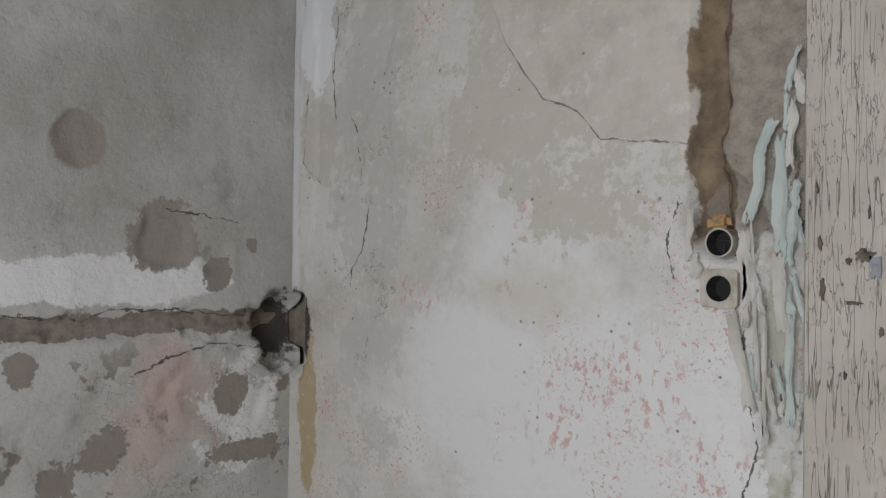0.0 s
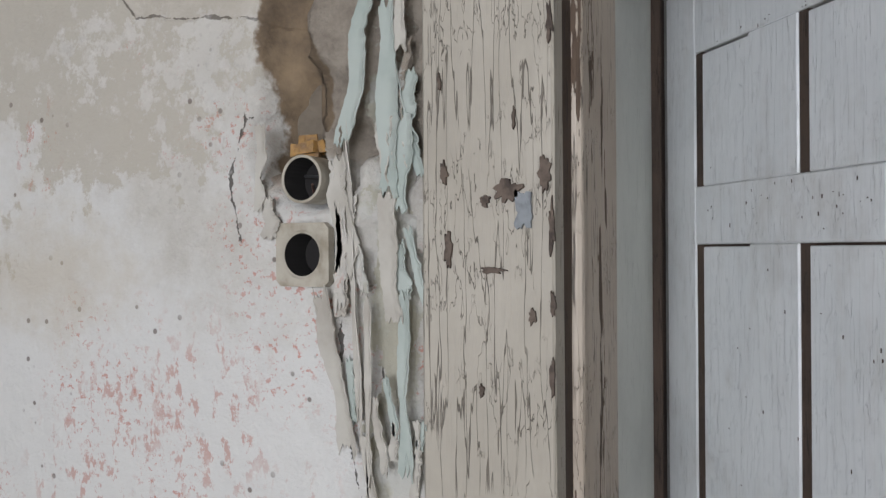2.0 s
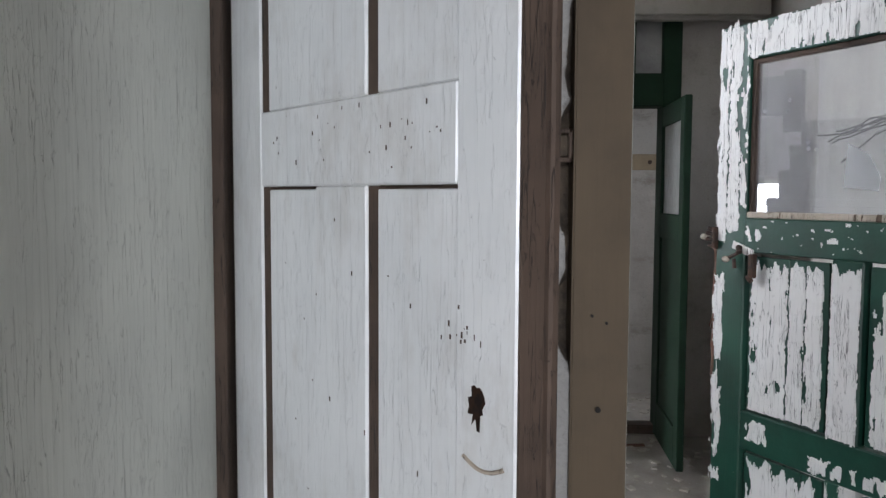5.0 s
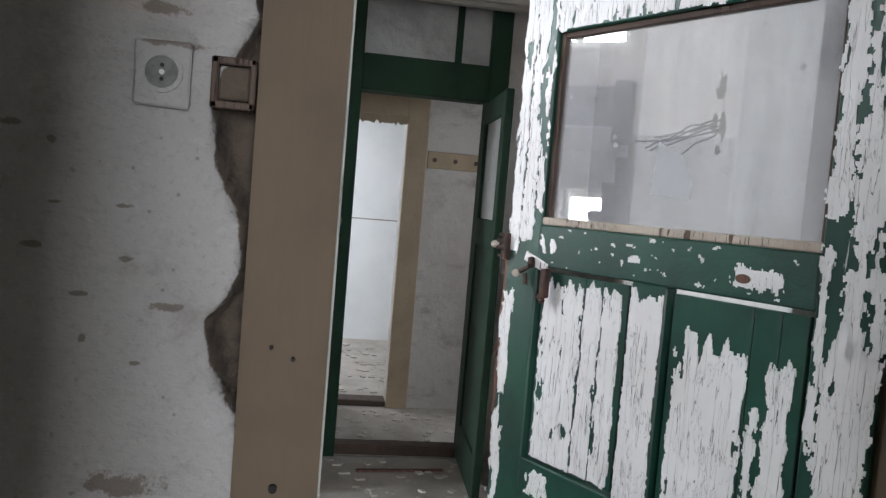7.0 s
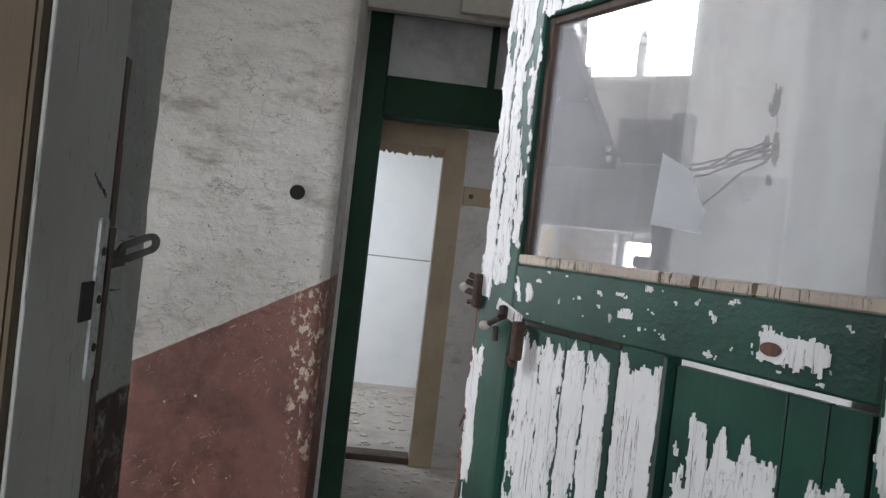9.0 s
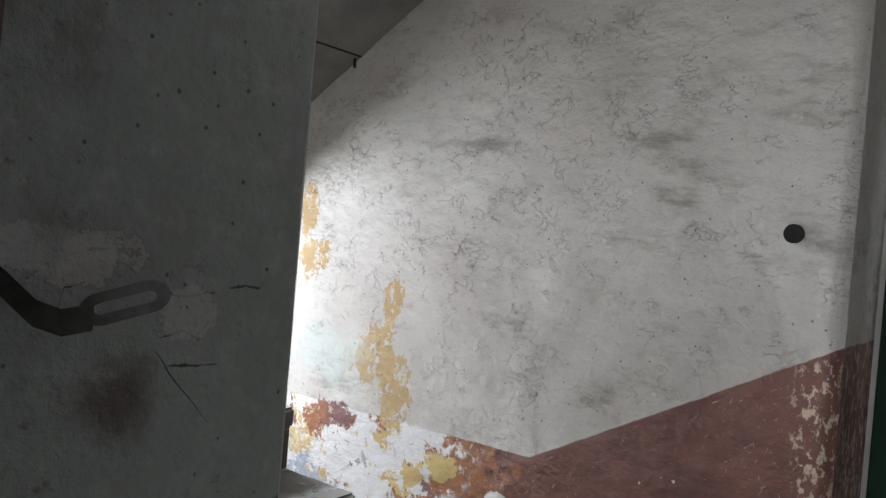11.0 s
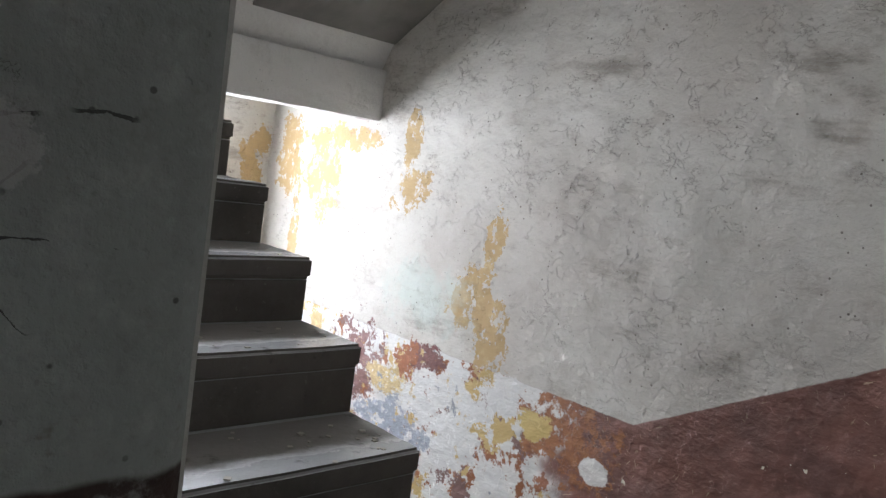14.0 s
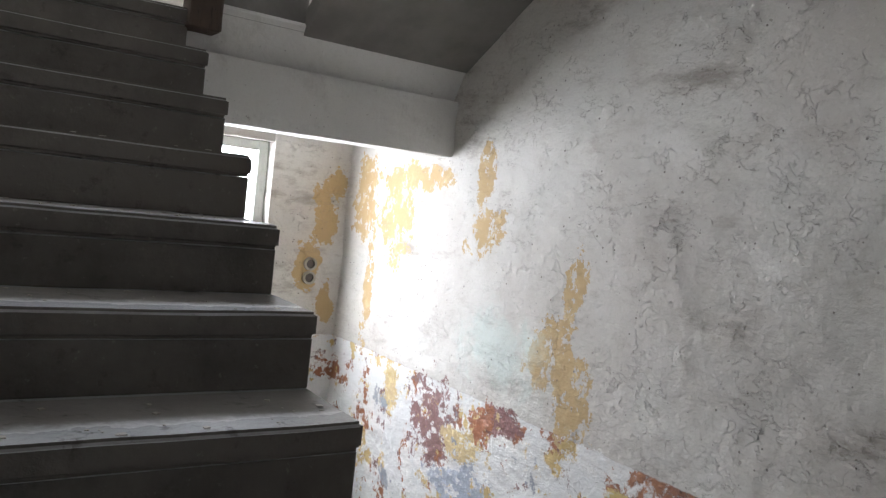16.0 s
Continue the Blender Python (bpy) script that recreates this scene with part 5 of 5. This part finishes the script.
def gpart(nm, u0, u1, z0, z1, y0=0.0, y1=0.04, mat=None, bevel=0.004, label="", wear=0.0):
    bm = slab(u0 + U, u1 + U, SIDE2 * y0, SIDE2 * y1, z0, z1, bevel, 1, wear)
    return part(nm, bm, mat or FLAKE_HALF, green, label)


SIDE2 = 1.0
gpart("stile", -0.088, 0.034, 0.03, 2.10, mat=GREEN, wear=0.0004)
gpart("stile", 0.788, 0.915, 0.03, 2.10, mat=GREEN, wear=0.0004)
gpart("top_rail", 0.034, 0.788, 1.985, 2.10, mat=GREEN)
gpart("lock_rail", 0.034, 0.788, 1.375, 1.485, mat=GREEN_RAIL)
gpart("low_rail", 0.034, 0.788, 0.735, 0.86, mat=GREEN_RAIL)
gpart("bottom_rail", 0.034, 0.788, 0.03, 0.22, mat=FLAKE_HALF)
gpart("muntin", 0.352, 0.452, 0.86, 1.375, mat=GREEN, wear=0.0004)
gpart("muntin", 0.352, 0.452, 0.22, 0.735, mat=FLAKE_MOST)
for z0, z1 in ((0.86, 1.375), (0.22, 0.735)):
    for u0, u1, cut in ((0.034, 0.352, (0.2, 0.262)), (0.452, 0.788, (0.66, 0.72))):
        edges = (u0 + 0.012, *cut, u1 - 0.012)
        for a, b in zip(edges, edges[1:]):
            gpart("panel_board", a + 0.001, b - 0.001, z0 + 0.006, z1 - 0.012, 0.012, 0.03, GREEN, 0.002)
gpart("glazing_bead", 0.034, 0.788, 1.485, 1.505, 0.002, 0.03, JAMB, 0.003, "dusty bare ledge")
gpart("glazing_bead", 0.034, 0.052, 1.505, 1.985, 0.012, 0.038, BROWN, 0.002, "dark bare bead")
gpart("glazing_bead", 0.778, 0.788, 1.505, 1.985, 0.012, 0.038, BROWN, 0.002, "dark bare bead")
gpart("glazing_bead", 0.052, 0.778, 1.970, 1.985, 0.012, 0.038, BROWN, 0.002, "dark bare bead")
pane = gpart("pane", 0.048, 0.782, 1.495, 1.975, 0.022, 0.025, GLASS, 0.0, "dusty streaked glass pane")
pane.visible_shadow = False
bm = bmesh.new()
tag = [(0.365, 1.58), (0.375, 1.70), (0.44, 1.668), (0.475, 1.605), (0.47, 1.57)]
bm.faces.new([bm.verts.new((u + U, SIDE2 * 0.0205, z)) for u, z in tag])
bmesh.ops.solidify(bm, geom=list(bm.faces), thickness=0.0006)
part("label_scrap", bm, PAPER, green, "torn white paper scrap")
def ball(at, r):
    bm = bmesh.new()
    bmesh.ops.create_uvsphere(bm, u_segments=14, v_segments=8, radius=r, matrix=Matrix.Translation(at) @ Matrix.Diagonal((1.15, 1, 0.9, 1)))
    return bm


lock = part("latch", joined(slab(-0.008, 0.012, -0.010, 0.036, 1.378, 1.452, 0.002), rod((0.004, -0.006, 1.440), (-0.018, -0.016, 1.447), 0.0065), rod((0.004, -0.006, 1.425), (-0.024, -0.018, 1.432), 0.0065),
                            rod((0.004, -0.006, 1.408), (-0.030, -0.014, 1.412), 0.007), rod((0.004, -0.006, 1.392), (-0.022, -0.012, 1.388), 0.005), rod((0.006, -0.012, 1.382), (0.006, -0.012, 1.450), 0.008)), RUST, green, "rusty rim latch on the door edge")
part("knob", ball((-0.036, -0.016, 1.418), 0.012), PORCELAIN, lock, "small chipped ivory knob")
lock = part("latch", joined(rod((U + 0.020, -0.010, 1.392), (U + 0.032, -0.020, 1.375), 0.010), rod((U + 0.022, -0.016, 1.372), (U - 0.014, -0.024, 1.352), 0.006), rod((U + 0.004, -0.014, 1.352), (U + 0.010, -0.016, 1.322), 0.006),
                            slab(U + 0.068, U + 0.088, -0.022, 0.0, 1.296, 1.372, 0.003), rod((U + 0.060, -0.012, 1.300), (U + 0.078, -0.014, 1.286), 0.008)), RUST, green, "rusty turn latch with a drop bar")
part("latch_plate", moved(slab(-0.045, 0.045, -0.005, 0.0, -0.013, 0.013, 0.002), Matrix.Translation((U + 0.030, 0, 1.385)) @ Matrix.Rotation(radians(18), 4, "Y")), FLAKE_TOP, lock, "white painted latch plate")
part("knob", ball((U - 0.018, -0.026, 1.350), 0.012), PORCELAIN, lock, "small chipped ivory knob")
part("split_edge", board(slab(-0.012, 0.0, 0.004, 0.036, 0.95, 1.39, 0.001), 0.006, 40), SPLINTER, green, "splintered reddish edge wood")
rng = random.Random(9)
for i in range(8):
    z = rng.uniform(0.98, 1.36)
    part("splinter", rod((-0.006, 0.02, z), (-0.006 - rng.uniform(0.004, 0.02), rng.uniform(0, 0.03), z - rng.uniform(0.05, 0.12)), 0.002, 5), SPLINTER, green)
SHEET = painted_wood("brittle_white_paint", (0.83, 0.825, 0.81), (0.75, 0.735, 0.715), (0.06, 0.055, 0.045), 0.665, 0.75, 0.5, amount=0.55)


def paint_sheet(u0, u1, z0, z1, y, inside, du=0.0030, dz=0.0055, material=None, label="brittle white paint left on the green"):
    """Old paint that still clings: a thin skin with torn edges, kept wherever inside(u, z) is above 0."""
    nu, nz = max(1, int((u1 - u0) / du)), max(1, int((z1 - z0) / dz))
    keep = set()
    for i in range(nu):
        for j in range(nz):
            if inside(u0 + (i + 0.5) * du, z0 + (j + 0.5) * dz) > 0:
                keep.add((i, j))
    verts, index, faces = [], {}, []

    def vert(i, j, back):
        if (i, j, back) not in index:
            u, z = u0 + i * du, z0 + j * dz
            w = noise.noise_vector(Vector((u * 160, z * 70, 1)))
            lift = 0.0012 + 0.0016 * max(0.0, noise.noise(Vector((u * 40, z * 12, 5))))
            index[(i, j, back)] = len(verts)
            verts.append((u + U + w.x * du * 0.8, y - (0.0 if back else lift), z + w.y * dz * 0.8))
        return index[(i, j, back)]

    for i, j in sorted(keep):
        q = ((i, j), (i + 1, j), (i + 1, j + 1), (i, j + 1))
        faces.append([vert(a, b, False) for a, b in q])
        for (a, b), n in zip(zip(q, q[1:] + q[:1]), ((i, j - 1), (i + 1, j), (i, j + 1), (i - 1, j))):
            if n not in keep:
                faces.append([vert(*a, False), vert(*a, True), vert(*b, True), vert(*b, False)])
    if not faces:
        return None
    me = bpy.data.meshes.new("paint_sheet")
    me.from_pydata(verts, [], faces)
    me.materials.append(material or SHEET)
    ob = new("paint_sheet", me)
    ob.parent = green
    ob["label"] = label
    return ob


def torn(a, b, low, top, k, side=0.010, peak=0.035, holes=0.50):
    def f(u, z):
        rag = side * (fuzz(u * 0.2, z, 16, k) + 0.7 * fuzz(u, z, 60, k + 2))
        d = min(u - a, b - u, z - low) + rag
        d = min(d, top - z + peak * (fuzz(u, z * 0.12, 32, k + 4) + 0.6 * fuzz(u, z * 0.1, 90, k + 6)))
        if fuzz(u * 1.6, z * 0.45, 22, k + 8) + 0.35 * fuzz(u * 3, z, 40, k + 1) > holes:
            return -1.0
        return d
    return f


ON_BOARD, ON_FRAME = 0.0118, -0.0002
for a, b, low, top, k, y, side, peak, holes in (
        (0.056, 0.198, 0.868, 1.335, 1.0, ON_BOARD, 0.008, 0.035, 0.46), (0.203, 0.259, 0.87, 1.345, 2.3, ON_BOARD, 0.005, 0.02, 0.55), (0.264, 0.322, 0.87, 1.340, 3.1, ON_BOARD, 0.006, 0.03, 0.5),
        (0.355, 0.446, 0.862, 1.352, 4.2, ON_FRAME, 0.004, 0.03, 0.60), (0.480, 0.655, 0.868, 1.275, 5.7, ON_BOARD, 0.010, 0.07, 0.52), (0.702, 0.758, 0.868, 1.262, 6.1, ON_BOARD, 0.010, 0.03, 0.62), (0.668, 0.690, 0.95, 1.15, 7.9, ON_BOARD, 0.012, 0.03, 0.3),
        (0.812, 0.912, 0.05, 1.315, 8.4, ON_FRAME, 0.016, 0.10, 0.50), (0.840, 0.913, 1.30, 2.095, 9.2, ON_FRAME, 0.026, 0.05, 0.42), (0.790, 0.832, 1.55, 2.095, 10.8, ON_FRAME, 0.014, 0.03, 0.42),
        (0.791, 0.812, 1.10, 1.50, 10.1, ON_FRAME, 0.010, 0.03, 0.16),
        (-0.087, -0.046, 1.40, 2.095, 11.6, ON_FRAME, 0.008, 0.03, 0.36), (-0.042, 0.004, 1.44, 2.095, 12.2, ON_FRAME, 0.010, 0.03, 0.28), (0.008, 0.032, 1.52, 2.095, 13.0, ON_FRAME, 0.012, 0.03, 0.06),
        (-0.087, -0.050, 0.60, 1.30, 14.5, ON_FRAME, 0.014, 0.05, 0.20), (0.036, 0.786, 1.99, 2.098, 15.3, ON_FRAME, 0.006, 0.005, 0.42),
        (0.06, 0.14, 0.775, 0.835, 16.0, ON_FRAME, 0.022, 0.02, 0.3), (0.30, 0.70, 0.745, 0.79, 17.0, ON_FRAME, 0.02, 0.02, 0.2),
        (0.612, 0.722, 1.404, 1.440, 18.0, ON_FRAME, 0.016, 0.012, 0.5), (0.330, 0.372, 1.418, 1.432, 19.0, ON_FRAME, 0.010, 0.008, 0.5), (0.04, 0.10, 1.40, 1.45, 20.0, ON_FRAME, 0.02, 0.02, 0.25),
        (0.05, 0.76, 1.380, 1.480, 21.0, ON_FRAME, 0.0, 0.0, -0.60), (0.06, 0.33, 0.25, 0.70, 22.0, ON_BOARD, 0.01, 0.04, 0.4), (0.48, 0.76, 0.25, 0.69, 23.0, ON_BOARD, 0.01, 0.04, 0.4)):
    if holes < -0.5:
        flecks = lambda u, z: fuzz(u * 0.55, z, 60, 21.0) + 0.4 * fuzz(u, z, 130, 3.0) - 0.56
        paint_sheet(a, b, low, top, y, flecks, 0.003, 0.003)
        continue
    paint_sheet(a - 0.01, b + 0.01, low - 0.01, top + peak * 0.8, y, torn(a, b, low, top, k, side, peak, holes))
part("bare_spot", moved(rod((0, 0, 0), (0, -0.0022, 0), 0.012, 14), Matrix.Translation((0.635 + U, -0.001, 1.418)) @ Matrix.Diagonal((1.4, 1, 0.8, 1))), SPLINTER, green, "bare reddish wood spot")

# ---- stair ----
stair = empty("staircase", (0, 0, 0), "worn dark stone staircase with chipped nosings", "staircase")
RUN, RISE = 0.2712, 0.1815
rng = random.Random(2)
for i in range(-5, 7):
    x, z = -0.717 - RUN * i, 1.003 + RISE * i
    y1 = 4.797 + rng.uniform(-0.006, 0.006)
    bm = slab(x - RUN - 0.03, x, 3.80, y1, z - 0.062, z, 0.010, 3)
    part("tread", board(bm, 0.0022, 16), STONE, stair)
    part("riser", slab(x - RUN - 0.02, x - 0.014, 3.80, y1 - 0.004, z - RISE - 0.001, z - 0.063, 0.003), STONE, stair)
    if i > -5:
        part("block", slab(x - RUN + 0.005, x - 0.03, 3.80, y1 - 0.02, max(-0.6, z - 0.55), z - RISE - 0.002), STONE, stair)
structure("wall_under_stair", slab(-2.4, 0.60, 4.60, 4.77, -0.6, 0.10), PLASTER_P, "plaster base under the stair")
for i in range(3):
    structure("floor_step_%d" % (i + 1), slab(0.45 - 0.37 * (i + 1), 0.45 - 0.37 * i, 4.80, 6.10, -0.75, -0.14 * (i + 1), 0.006), CEMENT, "cement step down to the low passage")
# added block: keeps window light from showing between newel and flight
structure("landing_gap_blocker", slab(-2.42, -2.36, 4.90, 5.26, 2.10, 2.42, 0.004), SOFFIT, "added grey block closing the bright gap at the landing edge")
part("newel", slab(-2.42, -2.30, 4.78, 4.90, 2.02, 2.45, 0.006, 1, 0.002), BROWN)
tagged(bpy.data.objects["newel"], "dark brown newel block at the landing edge", "newel post")
debris = []
for _ in range(260):
    i = rng.randint(-3, 4)
    x, z, y = -0.717 - RUN * i - rng.uniform(0.01, 0.25), 1.003 + RISE * i, rng.uniform(3.85, 4.77)
    s = rng.uniform(0.0015, 0.007)
    bm = slab(-s, s, -s * rng.uniform(0.5, 1.4), s, 0.001, 0.001 + s * 0.4)
    debris.append(moved(bm, Matrix.Translation((x, y, z)) @ Matrix.Rotation(rng.uniform(0, 6), 4, "Z")))
tagged(part("plaster_crumbs", joined(*debris), FLAKE), "pale plaster crumbs scattered on the treads", "debris", "", "stuff")
debris = []
for _ in range(420):
    x, y = rng.uniform(0.5, 1.6), rng.uniform(5.2, 10.0)
    if 6.6 < y < 6.85 or 7.6 < y < 7.9:
        continue
    z = 0.0 if y < 6.66 else 0.02
    s = rng.uniform(0.004, 0.02)
    debris.append(moved(slab(-s, s, -s * rng.uniform(0.5, 2.5), s, 0, s * 0.5), Matrix.Translation((x, y, z)) @ Matrix.Rotation(rng.uniform(0, 6), 4, "Z")))
tagged(part("floor_crumbs", joined(*debris), FLAKE), "plaster crumbs and litter on the floor", "debris", "", "stuff")
lath = tagged(part("lath", slab(-0.25, 0.25, -0.012, 0.012, 0, 0.014, 0.002), SPLINTER), "broken wooden lath lying on the floor", "lath")
lath.matrix_world = pose(0.98, 6.42, 0.0, 0, 0, 4)

# ---- green frame, its open door, transom ----
gf = empty("green_frame", (0, 0, 0), "dark green door frame with a boarded transom light", "door frame")
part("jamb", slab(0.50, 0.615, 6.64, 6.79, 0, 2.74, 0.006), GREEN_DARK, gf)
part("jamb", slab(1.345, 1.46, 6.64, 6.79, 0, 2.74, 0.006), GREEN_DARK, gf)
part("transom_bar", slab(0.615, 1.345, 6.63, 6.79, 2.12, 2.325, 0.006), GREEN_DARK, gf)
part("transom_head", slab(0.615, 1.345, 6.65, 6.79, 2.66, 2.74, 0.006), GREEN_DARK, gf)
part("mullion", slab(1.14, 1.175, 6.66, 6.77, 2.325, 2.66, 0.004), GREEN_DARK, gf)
for a, b in ((0.615, 1.14), (1.175, 1.345)):
    part("transom_pane", slab(a, b, 6.70, 6.705, 2.325, 2.66), PLASTIC, gf, "milky plastic sheet")
for bx in ((0.48, 1.95, 6.56, 6.62, 2.64, 2.80), (0.95, 1.95, 6.50, 6.555, 2.66, 2.76), (0.48, 1.95, 6.60, 6.655, 2.82, 3.05)):
    tagged(part("header_board", slab(*bx, 0.004, 1, 0.003), PLASTER_P), "pale board fixed above the green frame", "board", "boards above the frame")
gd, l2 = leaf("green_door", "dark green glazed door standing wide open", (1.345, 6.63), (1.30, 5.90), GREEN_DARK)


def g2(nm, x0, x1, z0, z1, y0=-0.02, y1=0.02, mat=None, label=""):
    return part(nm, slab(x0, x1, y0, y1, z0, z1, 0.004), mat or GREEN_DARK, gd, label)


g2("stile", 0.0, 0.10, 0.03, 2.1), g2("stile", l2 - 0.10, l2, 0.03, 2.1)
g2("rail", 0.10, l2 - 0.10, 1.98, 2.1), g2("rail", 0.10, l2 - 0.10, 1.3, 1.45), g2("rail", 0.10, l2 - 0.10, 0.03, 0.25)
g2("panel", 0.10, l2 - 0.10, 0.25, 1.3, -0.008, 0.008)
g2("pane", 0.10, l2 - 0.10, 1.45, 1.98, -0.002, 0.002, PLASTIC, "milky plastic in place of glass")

# inner doorway casing, hook rail
inner = empty("inner_casing", (0, 0, 0), "yellowed cream casing of the inner doorway", "door casing")
part("casing_board", slab(1.0, 1.15, 7.655, 7.70, 0.02, 2.24, 0.004), CREAM_FAR, inner)
part("casing_board", slab(0.30, 0.45, 7.655, 7.70, 0.02, 2.24, 0.004), CREAM_FAR, inner)
part("casing_head", slab(0.45, 1.0, 7.655, 7.70, 2.10, 2.24, 0.004), CREAM_FAR, inner)
bm = bmesh.new()
low = [2.045 + 0.03 * noise.noise(Vector((i * 0.9, 0, 0))) + 0.02 * noise.noise(Vector((i * 2.9, 4, 0))) for i in range(41)]
for y in (7.68, 7.69):
    up = [bm.verts.new((0.45 + 0.55 * i / 40, y, 2.10)) for i in range(41)]
    dn = [bm.verts.new((0.45 + 0.55 * i / 40, y, low[i])) for i in range(41)]
    for i in range(40):
        bm.faces.new((up[i], up[i + 1], dn[i + 1], dn[i]))
part("torn_sheet", bm, CREAM_FAR, inner, "torn edge of brown board")
rail = empty("coat_rail", (1.16, 7.685, 1.815), "cream wooden coat rail with hook holes", "coat rail")
part("board", slab(0, 1.2, -0.02, 0, -0.06, 0.06, 0.003), CREAM_FAR, rail)
for i in range(8):
    part("hook_hole", rod((0.05 + i * 0.15, -0.019, 0.0), (0.05 + i * 0.15, -0.026, 0.0), 0.016, 10), BROWN, rail)

# ---- small things of the hall ----
hole = tagged(part("wall_hole", rod((0.302, 6.045, 1.65), (0.302, 6.075, 1.65), 0.033, 28), BLACK), "round black hole in the hall wall", "hole")
slit = tagged(part("wall_hook", rod((-1.86, 6.04, 2.47), (-1.85, 6.04, 2.36), 0.008, 8), RUST), "rusty iron pin below the soffit", "pin")
for z in (1.06, 0.98):
    s2 = empty("double_socket", (-3.445, 5.86, z), "old round ivory socket on an ochre patch", "socket", 90, "sockets by the window")
    part("rim", tube_ring((0, 0), 0.026, 0.038, -0.02, 0.0), IVORY, s2)
    part("insert", rod((0, 0, 0), (0, -0.012, 0), 0.03, 20), STONE, s2)
wires = []
rng = random.Random(6)
for i in range(6):
    a = Vector((1.72, 4.61 + rng.uniform(-0.03, 0.05), 1.86 + rng.uniform(-0.02, 0.02)))
    step = Vector((-0.012 - 0.006 * (i % 3), 0.030 + 0.008 * (i % 2), -0.006 * (i % 4)))
    for q in range(7):
        b = a + step + Vector((rng.uniform(-0.006, 0.006), rng.uniform(-0.008, 0.008), rng.uniform(-0.018, 0.008)))
        wires.append(rod(a, b, 0.0035, 5))
        a = b
tagged(part("loose_wires", joined(*wires), WIRE), "loose black wires hanging from the wall", "wires")
